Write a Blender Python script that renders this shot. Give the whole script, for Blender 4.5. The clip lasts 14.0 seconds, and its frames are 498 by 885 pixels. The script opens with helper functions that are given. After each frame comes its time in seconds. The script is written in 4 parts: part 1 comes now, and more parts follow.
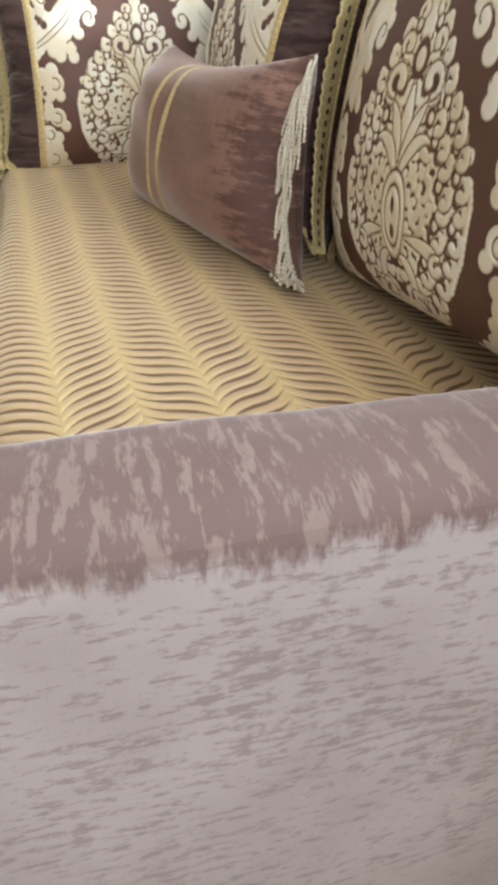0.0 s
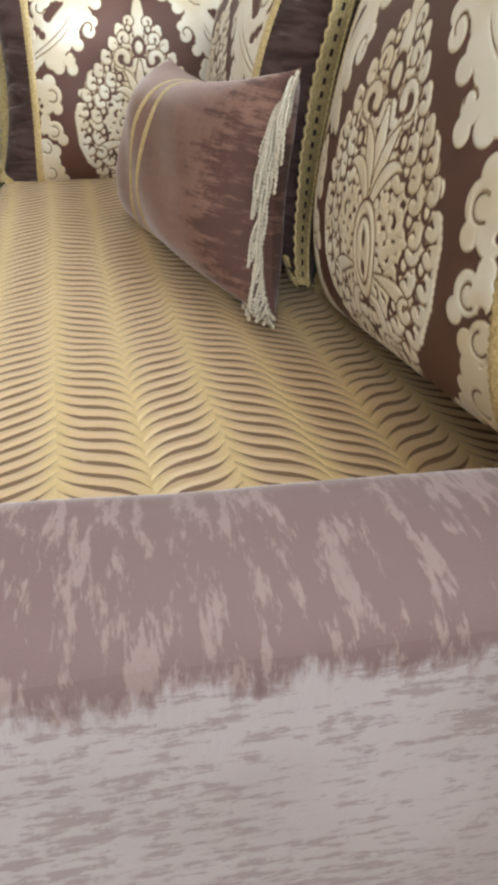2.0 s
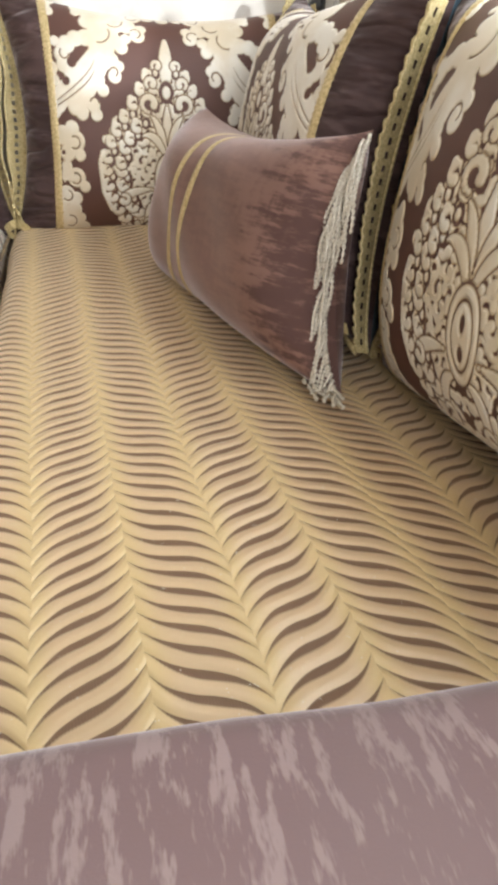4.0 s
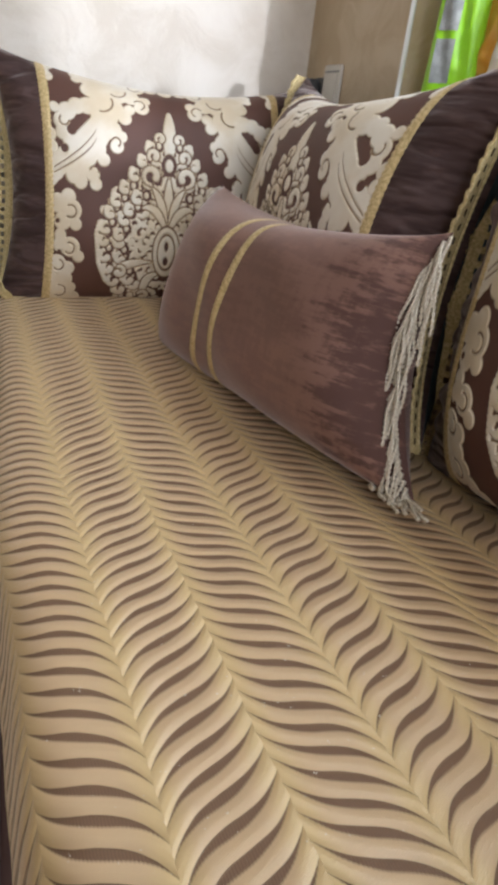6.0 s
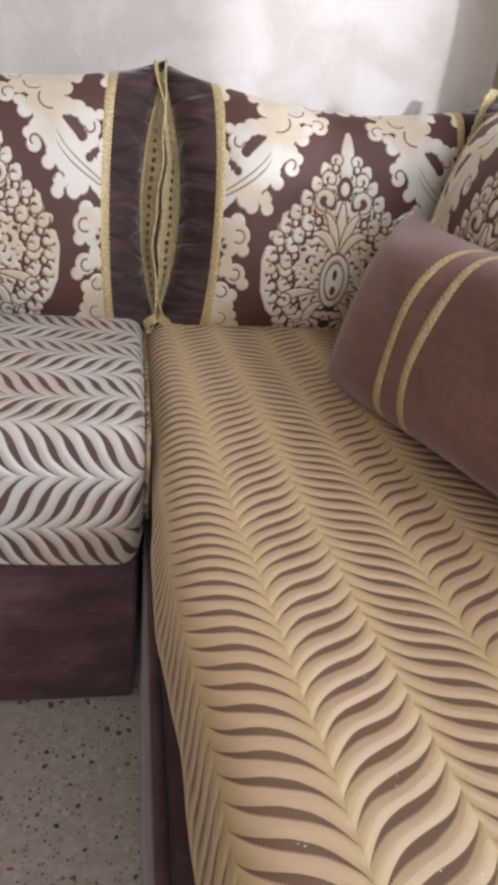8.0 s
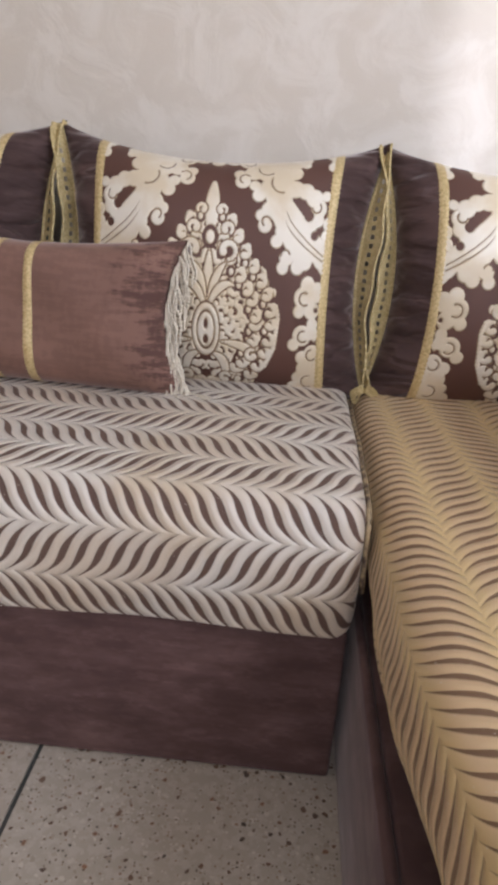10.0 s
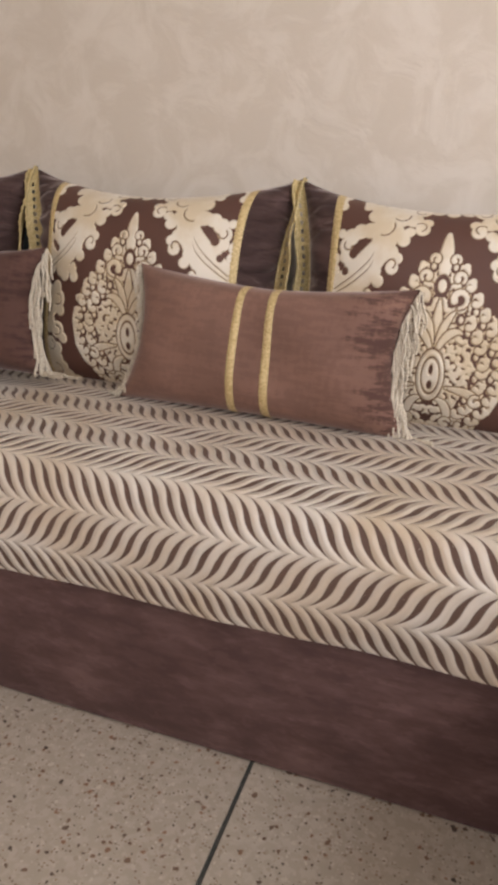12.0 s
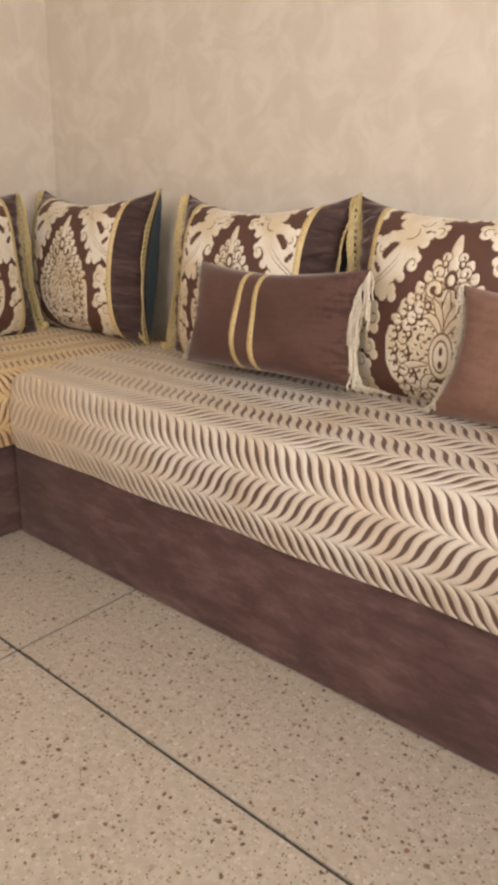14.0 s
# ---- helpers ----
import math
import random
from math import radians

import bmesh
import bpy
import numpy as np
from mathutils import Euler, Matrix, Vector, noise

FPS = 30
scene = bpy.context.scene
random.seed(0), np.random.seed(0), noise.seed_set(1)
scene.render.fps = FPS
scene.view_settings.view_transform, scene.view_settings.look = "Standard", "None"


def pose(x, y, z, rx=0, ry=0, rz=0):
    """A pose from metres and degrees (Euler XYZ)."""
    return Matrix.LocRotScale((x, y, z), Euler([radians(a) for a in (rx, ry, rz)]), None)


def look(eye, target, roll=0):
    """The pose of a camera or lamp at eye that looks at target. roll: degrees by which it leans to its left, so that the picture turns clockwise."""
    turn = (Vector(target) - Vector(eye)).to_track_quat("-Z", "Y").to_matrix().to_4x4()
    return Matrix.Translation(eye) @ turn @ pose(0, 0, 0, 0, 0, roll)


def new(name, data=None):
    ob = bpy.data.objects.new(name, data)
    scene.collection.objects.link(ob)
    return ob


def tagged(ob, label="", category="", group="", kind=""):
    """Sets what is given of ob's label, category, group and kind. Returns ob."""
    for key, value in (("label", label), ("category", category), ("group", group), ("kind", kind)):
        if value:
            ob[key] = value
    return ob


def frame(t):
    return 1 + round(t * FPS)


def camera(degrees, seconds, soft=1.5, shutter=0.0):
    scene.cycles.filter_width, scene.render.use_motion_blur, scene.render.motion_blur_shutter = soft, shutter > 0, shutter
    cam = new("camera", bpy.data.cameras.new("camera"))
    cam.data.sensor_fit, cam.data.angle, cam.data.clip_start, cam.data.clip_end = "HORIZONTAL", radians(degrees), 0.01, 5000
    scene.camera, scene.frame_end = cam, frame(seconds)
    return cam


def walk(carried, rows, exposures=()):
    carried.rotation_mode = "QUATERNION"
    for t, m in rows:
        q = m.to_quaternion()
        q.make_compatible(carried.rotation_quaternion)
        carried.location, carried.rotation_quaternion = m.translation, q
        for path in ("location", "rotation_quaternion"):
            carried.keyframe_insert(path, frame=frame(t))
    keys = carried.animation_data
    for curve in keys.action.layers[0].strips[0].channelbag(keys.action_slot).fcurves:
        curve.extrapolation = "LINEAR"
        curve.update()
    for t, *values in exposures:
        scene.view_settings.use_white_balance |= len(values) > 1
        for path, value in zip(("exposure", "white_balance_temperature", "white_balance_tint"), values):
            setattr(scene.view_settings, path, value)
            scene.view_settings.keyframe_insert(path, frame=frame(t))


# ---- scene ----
cam = camera(40.8, 14.0, soft=4.3)
PATH = [
    (0, (0.149, -1.28, 0.827), (0.599, 0.329, -0.271), 1.8),
    (0.5, (0.185, -1.272, 0.828), (0.613, 0.357, -0.251), 2.1),
    (1, (0.224, -1.249, 0.823), (0.605, 0.385, -0.265), 1.9),
    (1.5, (0.247, -1.231, 0.826), (0.608, 0.412, -0.256), 2.2),
    (2, (0.264, -1.207, 0.819), (0.627, 0.447, -0.246), 2.9),
    (2.5, (0.278, -1.168, 0.826), (0.587, 0.497, -0.237), 2.0),
    (3, (0.26, -1.131, 0.837), (0.498, 0.553, -0.216), 0.9),
    (5.5, (0.073, -0.994, 0.852), (0.779, 0.651, -0.04), 6.8),
    (6, (0.042, -0.942, 0.857), (0.703, 0.739, -0.002), 7.2),
    (6.5, (0.025, -0.897, 0.839), (0.646, 0.794, -0.03), 7.3),
    (7, (0.008, -0.86, 0.835), (0.553, 0.861, -0.026), 6.9),
    (7.5, (-0.012, -0.82, 0.843), (0.439, 0.929, -0.016), 6.6),
    (10, (-0.127, -0.795, 0.846), (-0.227, 1.073, 0.138), 3.9),
    (10.5, (-0.165, -0.816, 0.85), (-0.42, 1.045, 0.163), 3.7),
    (11, (-0.193, -0.829, 0.859), (-0.543, 1.015, 0.17), 3.6),
    (11.5, (-0.207, -0.838, 0.864), (-0.664, 0.987, 0.184), 2.9),
    (12, (-0.223, -0.853, 0.87), (-0.804, 0.948, 0.224), 2.8),
    (12.5, (-0.256, -0.884, 0.877), (-0.998, 0.861, 0.239), 2.3),
    (13, (-0.289, -0.918, 0.885), (-1.216, 0.741, 0.262), 1.6),
    (13.5, (-0.304, -0.942, 0.88), (-1.357, 0.638, 0.25), 1.3),
    (14, (-0.327, -0.967, 0.881), (-1.52, 0.51, 0.252), 1.3),
]
EXPOSURES = [(0.0, 0.06, 6250, 5), (2.0, 0.02, 6250, 6), (3.0, 0.04, 6350, 9), (5.5, -0.28, 6250, 12), (6.5, -0.58, 6150, 15), (7.5, -0.52, 6080, 18), (10.0, -0.52, 6200, 19),
             (11.0, -0.50, 6550, 20), (12.5, -0.40, 7300, 21), (13.3, -0.10, 7600, 20), (14.0, 0.02, 7600, 20)]
walk(cam, [(t, look(eye, target, roll)) for t, eye, target, roll in PATH], EXPOSURES)

# ---------------------------------------------------------------- light
world = bpy.data.worlds.new("sky")
scene.world = world
world.use_nodes = True
wn = world.node_tree.nodes
sky = wn.new("ShaderNodeTexSky")
sky.sky_type = "NISHITA"
sky.sun_disc = False
sky.sun_elevation, sky.sun_rotation = radians(4.5), radians(166)
world.node_tree.links.new(sky.outputs[0], wn["Background"].inputs[0])
wn["Background"].inputs[1].default_value = 0.12
scene.view_settings.exposure = 0.0


def area(name, eye, target, w, h, watts, colour):
    lamp = bpy.data.lights.new(name, "AREA")
    lamp.shape, lamp.size, lamp.size_y, lamp.energy, lamp.color = "RECTANGLE", w, h, watts, colour
    ob = new(name, lamp)
    ob.matrix_world = look(eye, target)
    return ob


# room: walls in metres
XE, XW, YN, YS, ZC = 0.715, -2.66, 0.70, -3.3, 2.75
WIN_Y0, WIN_Y1, WIN_Z0, WIN_Z1, WALL = -2.95, 0.265, 0.90, 2.15, 0.26
OPEN_X0, OPEN_X1, OPEN_Z1 = -0.70, 0.48, 2.5

area("window_light", (XE + 0.21, -0.95, 1.42), (XE - 2, -0.95, 1.25), 2.0, 0.9, 46, (0.86, 0.94, 1.0))
# fill added on the south side; no door or window is seen there
area("south_fill", ((OPEN_X0 + OPEN_X1) / 2, YS - 0.1, 1.72), ((OPEN_X0 + OPEN_X1) / 2, 0, 0.9), 1.1, 1.45, 46, (0.95, 0.97, 1.0))
# low sun that grazes the window wall and falls on the far wall
SUN_EL, SUN_SLOPE = 4.5, 0.241
sun = bpy.data.lights.new("sun", "SUN")
sun.energy, sun.angle, sun.color = 2.1, radians(1.5), (0.90, 0.95, 1.0)
sun_ob = new("sun", sun)
sun_ob.matrix_world = look((SUN_SLOPE * 10, -10, 1 + 10.3 * math.tan(radians(SUN_EL))), (0, 0, 1))


# ---------------------------------------------------------------- materials
class Nodes:
    """Small helper to write node materials."""

    def __init__(self, name):
        self.mat = bpy.data.materials.new(name)
        self.mat.use_nodes = True
        self.tree = self.mat.node_tree
        self.bsdf = self.tree.nodes["Principled BSDF"]

    def add(self, kind, **values):
        node = self.tree.nodes.new(kind)
        for key, value in values.items():
            if key in node.inputs.keys():
                self.put(node.inputs[key], value)
        return node

    def put(self, socket, value):
        if isinstance(value, bpy.types.NodeSocket):
            self.tree.links.new(value, socket)
        else:
            socket.default_value = value

    def math(self, op, a, b=0.0, c=0.0):
        node = self.tree.nodes.new("ShaderNodeMath")
        node.operation = op
        for n, v in enumerate((a, b, c)):
            self.put(node.inputs[n], v)
        return node.outputs[0]

    def mix(self, fac, a, b):
        node = self.tree.nodes.new("ShaderNodeMix")
        node.data_type = "RGBA"
        self.put(node.inputs[0], fac)
        self.put(node.inputs[6], a)
        self.put(node.inputs[7], b)
        return node.outputs[2]

    def ramp(self, x, lo, hi, a=0.0, b=1.0):
        node = self.tree.nodes.new("ShaderNodeMapRange")
        node.interpolation_type = "SMOOTHSTEP"
        for n, v in enumerate((x, lo, hi, a, b)):
            self.put(node.inputs[n], v)
        return node.outputs[0]

    def coords(self, which="Object", scale=(1, 1, 1), turn=(0, 0, 0)):
        tc = self.tree.nodes.new("ShaderNodeTexCoord")
        mp = self.tree.nodes.new("ShaderNodeMapping")
        mp.inputs["Scale"].default_value = scale
        mp.inputs["Rotation"].default_value = turn
        self.tree.links.new(tc.outputs[which], mp.inputs[0])
        return mp.outputs[0]

    def noise(self, vec, scale, detail=3.0, rough=0.55):
        node = self.add("ShaderNodeTexNoise", Vector=vec, Scale=scale, Detail=detail, Roughness=rough)
        return node.outputs["Fac"]

    def bump(self, height, distance, strength=1.0):
        node = self.add("ShaderNodeBump", Height=height, Distance=distance, Strength=strength)
        self.put(self.bsdf.inputs["Normal"], node.outputs[0])

    def set(self, **values):
        for key, value in values.items():
            self.put(self.bsdf.inputs[key.replace("_", " ")], value)
        return self.mat


def rgb(r, g, b):
    return (r, g, b, 1.0)


def velvet(name, dark, light, patch=(9, 30, 9), sheen=0.5, lo=0.45, hi=0.62, folds=0.0):
    n = Nodes(name)
    vec = n.coords("Object", patch)
    marks = n.ramp(n.noise(vec, 1.0, 4.0, 0.65), lo, hi)
    broad = n.ramp(n.noise(n.coords("Object"), 4.0, 2.0), 0.35, 0.7)
    fine = n.noise(n.coords("Object"), 700, 2.0)
    second = n.ramp(n.noise(n.coords("Object", [2.3 * c for c in patch]), 1.0, 3.0, 0.7), 0.52, 0.6)
    marks = n.math("MINIMUM", 1.0, n.math("ADD", n.math("MULTIPLY", marks, 0.8), n.math("MULTIPLY", second, 0.25)))
    col = n.mix(marks, rgb(*dark), rgb(*light))
    col = n.mix(n.math("MULTIPLY", broad, 0.35), col, rgb(*[c * 0.75 for c in dark]))
    relief = n.math("ADD", n.math("MULTIPLY", fine, 0.3), n.math("MULTIPLY", marks, 0.4))
    if folds:
        crease = n.math("ABSOLUTE", n.math("SUBTRACT", n.noise(n.coords("Object", (7, 7, 30)), 1.0, 2.0, 0.4), 0.5))
        relief = n.math("ADD", relief, n.math("MULTIPLY", n.ramp(crease, 0.0, 0.12), folds))
    n.bump(relief, 0.0012, 0.6)
    return n.set(Base_Color=col, Roughness=n.ramp(marks, 0, 1, 0.85, 0.62), Sheen_Weight=sheen,
                 Sheen_Roughness=0.35, Sheen_Tint=rgb(0.95, 0.85, 0.82), Specular_IOR_Level=0.25)


def brushed_velvet(name):
    """Crushed mauve velvet: the pile lies across on the front and lengthwise on the top, in ragged patches; the
    daylight on the front is put into its paler colour.
    """
    n = Nodes(name)
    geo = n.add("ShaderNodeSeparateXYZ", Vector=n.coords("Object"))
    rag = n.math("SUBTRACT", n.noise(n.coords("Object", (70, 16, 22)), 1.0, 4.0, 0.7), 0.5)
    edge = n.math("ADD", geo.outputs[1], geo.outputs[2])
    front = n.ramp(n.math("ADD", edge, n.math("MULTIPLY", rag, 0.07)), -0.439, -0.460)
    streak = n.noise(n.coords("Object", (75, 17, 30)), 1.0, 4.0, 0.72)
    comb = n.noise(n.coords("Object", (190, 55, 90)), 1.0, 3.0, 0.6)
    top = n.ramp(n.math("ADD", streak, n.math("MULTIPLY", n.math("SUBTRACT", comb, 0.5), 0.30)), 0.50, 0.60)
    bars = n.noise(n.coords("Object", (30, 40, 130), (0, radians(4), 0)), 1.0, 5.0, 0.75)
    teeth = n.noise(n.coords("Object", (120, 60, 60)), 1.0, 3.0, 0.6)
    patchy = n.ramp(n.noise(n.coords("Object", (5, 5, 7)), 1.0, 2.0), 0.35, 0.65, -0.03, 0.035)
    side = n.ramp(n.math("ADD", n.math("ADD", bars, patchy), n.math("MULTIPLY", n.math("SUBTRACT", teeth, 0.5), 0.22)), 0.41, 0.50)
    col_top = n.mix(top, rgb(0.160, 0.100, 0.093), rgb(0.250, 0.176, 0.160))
    # paler front: the daylight and sheen on it are painted into the colour
    lit_front = n.mix(side, rgb(0.285, 0.230, 0.228), rgb(0.405, 0.350, 0.348))
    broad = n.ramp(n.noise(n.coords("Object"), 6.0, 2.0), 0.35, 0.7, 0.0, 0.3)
    col = n.mix(broad, n.mix(front, col_top, lit_front), rgb(0.17, 0.12, 0.112))
    fine = n.noise(n.coords("Object"), 800, 2.0)
    n.bump(n.math("ADD", n.math("MULTIPLY", fine, 0.3), n.math("MULTIPLY", top, 0.2)), 0.001, 0.5)
    return n.set(Base_Color=col, Roughness=0.75, Sheen_Weight=1.0, Sheen_Roughness=0.3, Sheen_Tint=rgb(0.97, 0.90, 0.90), Specular_IOR_Level=0.25)


def napped_velvet(name, dark, light, seed=0.0, share=0.5):
    """Smooth velvet whose pile is rubbed the other way in ragged, sidewise streaks towards the ends."""
    n = Nodes(name)
    vec = n.coords("Object")
    geo = n.add("ShaderNodeSeparateXYZ", Vector=vec)
    streak = n.noise(n.coords("Object", (17, 17, 95)), 1.0, 4.0, 0.68)
    fret = n.noise(n.coords("Object", (110, 60, 40)), 1.0, 3.0, 0.6)
    cloud = n.noise(n.coords("Object", (5, 5, 7)), 1.0, 2.0)
    run = n.math("ADD", n.math("MULTIPLY", geo.outputs[0], 3.4), n.math("MULTIPLY", n.math("SUBTRACT", streak, 0.5), 1.3))
    run = n.math("ADD", run, n.math("ADD", n.math("MULTIPLY", n.math("SUBTRACT", fret, 0.5), 0.35), n.math("MULTIPLY", n.math("SUBTRACT", cloud, 0.5), 0.9)))
    rubbed = n.ramp(run, share, share + 0.24)
    marks = n.ramp(n.math("ADD", streak, n.math("MULTIPLY", n.math("SUBTRACT", fret, 0.5), 0.5)), 0.44, 0.56)
    col = n.mix(n.ramp(cloud, 0.35, 0.65), rgb(*light), rgb(*[c * 0.82 for c in light]))
    col = n.mix(n.math("MULTIPLY", marks, 0.20), col, rgb(*dark))
    col = n.mix(n.math("MULTIPLY", rubbed, 0.85), col, rgb(*dark))
    n.bump(n.math("ADD", n.math("MULTIPLY", n.noise(vec, 800, 2.0), 0.3), n.math("MULTIPLY", rubbed, -0.3)), 0.001, 0.5)
    return n.set(Base_Color=col, Roughness=0.78, Sheen_Weight=n.ramp(rubbed, 0, 1, 0.5, 0.3), Sheen_Roughness=0.35, Sheen_Tint=rgb(0.95, 0.86, 0.84), Specular_IOR_Level=0.2)


def chevron(name, pale, pale2, dark, gloss, dark_share=0.36, flip=99.0, pitch=0.028, rows=0.087, fade=0.0, metal=0.0, bend=1.0, worn=0.0):
    """Satin fabric with rows of curved dark leaf stripes; UV is in metres: across the rows, along them."""
    n = Nodes(name)
    tc = n.tree.nodes.new("ShaderNodeTexCoord")
    sep = n.add("ShaderNodeSeparateXYZ", Vector=tc.outputs["UV"])
    wob = n.noise(tc.outputs["UV"], 6.0, 2.0)
    u = n.math("ADD", sep.outputs[0], n.math("MULTIPLY", n.math("SUBTRACT", wob, 0.5), 0.012))
    v = n.math("ADD", sep.outputs[1], n.math("MULTIPLY", n.math("SUBTRACT", n.noise(tc.outputs["UV"], 15.0, 2.0), 0.5), 0.006))
    q = n.math("DIVIDE", u, rows)
    row = n.math("FLOOR", q)
    g = n.math("MULTIPLY_ADD", n.math("FRACT", q), 2.0, -1.0)
    odd = n.math("FLOORED_MODULO", n.math("ADD", row, n.math("GREATER_THAN", row, flip - 0.5)), 2.0)
    sign = n.math("MULTIPLY_ADD", odd, -2.0, 1.0)
    g3 = n.math("POWER", g, 3.0)
    off = n.math("MULTIPLY", sign, n.math("ADD", n.math("MULTIPLY", g, 0.015 * bend), n.math("MULTIPLY", g3, 0.017 * bend)))
    phase = n.math("FRACT", n.math("DIVIDE", n.math("ADD", n.math("ADD", v, off), n.math("MULTIPLY", odd, 0.5 * pitch)), pitch))
    d = n.math("MULTIPLY", n.math("ABSOLUTE", n.math("SUBTRACT", phase, 0.5)), 2.0)
    ag = n.math("ABSOLUTE", g)
    width = n.math("MULTIPLY", n.math("SUBTRACT", 1.0, n.math("POWER", ag, 1.7)), dark_share)
    over = n.math("SUBTRACT", d, width)
    lightmask = n.ramp(over, -0.05, 0.07)
    if fade:
        signed = n.math("MULTIPLY_ADD", phase, 2.0, -1.0)
        comb = n.math("MULTIPLY", n.math("SINE", n.math("MULTIPLY", sep.outputs[0], 2600.0)), 0.03)
        crisp = n.ramp(n.math("SUBTRACT", n.math("MULTIPLY", signed, -1.0), width), -0.03, 0.05)
        soft_side = n.ramp(n.math("ADD", n.math("SUBTRACT", signed, width), comb), -fade, 0.12)
        lightmask = n.math("MAXIMUM", crisp, soft_side)
    ribs = n.math("ABSOLUTE", n.math("SINE", n.math("MULTIPLY", sep.outputs[0], 1500.0)))
    puff = n.math("SQRT", n.ramp(over, -0.1, 0.75))
    pale_c = n.mix(n.ramp(n.noise(tc.outputs["UV"], 5.0, 3.0), 0.35, 0.65), rgb(*pale), rgb(*pale2))
    if fade:
        pale_c = n.mix(n.ramp(n.math("ADD", ag, n.math("MULTIPLY", n.noise(tc.outputs["UV"], 30.0, 2.0), 0.25)), 0.55, 1.05), rgb(*pale), rgb(*pale2))
    dark_c = n.mix(n.math("MULTIPLY", ribs, 0.35), rgb(*dark), rgb(*[min(1, c * 2.0) for c in dark]))
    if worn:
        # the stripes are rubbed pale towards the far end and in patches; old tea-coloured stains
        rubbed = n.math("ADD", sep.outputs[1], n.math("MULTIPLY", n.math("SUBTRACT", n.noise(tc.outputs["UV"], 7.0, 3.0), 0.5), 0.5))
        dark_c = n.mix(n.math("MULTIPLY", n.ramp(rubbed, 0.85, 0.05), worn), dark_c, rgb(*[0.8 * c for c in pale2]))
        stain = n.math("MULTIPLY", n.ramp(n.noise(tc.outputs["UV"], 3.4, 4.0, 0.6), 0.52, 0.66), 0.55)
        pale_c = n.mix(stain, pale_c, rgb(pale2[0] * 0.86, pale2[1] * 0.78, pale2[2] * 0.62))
        # golder far end, where the pale sheen put into the colour stops
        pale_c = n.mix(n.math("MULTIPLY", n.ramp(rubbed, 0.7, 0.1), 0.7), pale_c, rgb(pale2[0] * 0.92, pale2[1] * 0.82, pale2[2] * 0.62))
    glint = n.add("ShaderNodeTexVoronoi", Vector=tc.outputs["UV"], Scale=330.0)
    spark = n.math("MULTIPLY", n.math("LESS_THAN", glint.outputs["Distance"], 0.22),
                   n.math("GREATER_THAN", n.noise(tc.outputs["UV"], 140.0, 0.0), 0.74))
    weave = n.math("SINE", n.math("MULTIPLY", n.math("ADD", n.math("MULTIPLY", u, 0.6), v), 3600.0))
    fuzz = n.noise(tc.outputs["UV"], 420.0, 2.0)
    n.bump(n.math("ADD", puff, n.math("ADD", n.math("MULTIPLY", weave, 0.035), n.math("MULTIPLY", fuzz, 0.05))), 0.0022 if fade else 0.0034, 0.85)
    col = n.mix(lightmask, dark_c, n.mix(n.math("MULTIPLY", fuzz, 0.25), pale_c, rgb(*[c * 0.8 for c in pale])))
    col = n.mix(n.math("MULTIPLY", spark, 0.7), col, rgb(0.9, 0.85, 0.72))
    rough = n.math("SUBTRACT", n.ramp(lightmask, 0, 1, 0.75, gloss), n.math("MULTIPLY", spark, 0.2))
    return n.set(Base_Color=col, Roughness=rough, Metallic=n.math("MULTIPLY", lightmask, metal), Specular_IOR_Level=0.65, Sheen_Weight=0.38 if fade else 0.25, Sheen_Roughness=0.3,
                 Sheen_Tint=rgb(1, 0.86, 0.62) if fade else rgb(1, 0.93, 0.85))


def damask_material():
    n = Nodes("damask")
    attr = n.tree.nodes.new("ShaderNodeAttribute")
    attr.attribute_name = "motif"
    m = n.ramp(attr.outputs["Fac"], -0.0005, 0.0005)
    vec = n.coords("Object")
    ribs = n.noise(n.coords("Object", (40, 1, 1400)), 1.0, 1.0)
    brown = n.mix(n.noise(vec, 7.0, 3.0), rgb(0.085, 0.036, 0.026), rgb(0.125, 0.055, 0.038))
    cream = n.mix(n.ramp(n.noise(vec, 9.0, 4.0), 0.38, 0.62), rgb(0.66, 0.555, 0.395), rgb(0.78, 0.72, 0.61))
    cream = n.mix(n.ramp(attr.outputs["Fac"], 0.0016, 0.0), cream, rgb(0.47, 0.35, 0.20))
    edge = n.ramp(attr.outputs["Fac"], 0.0, 0.002)
    n.bump(n.math("ADD", edge, n.math("MULTIPLY", n.math("ADD", n.noise(vec, 500, 2.0), ribs), 0.12)), 0.0014, 0.7)
    return n.set(Base_Color=n.mix(m, brown, cream), Roughness=n.ramp(m, 0, 1, 0.62, 0.42), Specular_IOR_Level=0.5,
                 Sheen_Weight=n.math("MULTIPLY", m, 0.35), Sheen_Roughness=0.3)


def thread(name, a, b, rough=0.45, metal=0.0, scale=260):
    n = Nodes(name)
    k = n.noise(n.coords("Object"), scale, 3.0)
    n.bump(k, 0.0015, 0.9)
    return n.set(Base_Color=n.mix(n.ramp(k, 0.35, 0.65), rgb(*a), rgb(*b)), Roughness=rough, Metallic=metal)


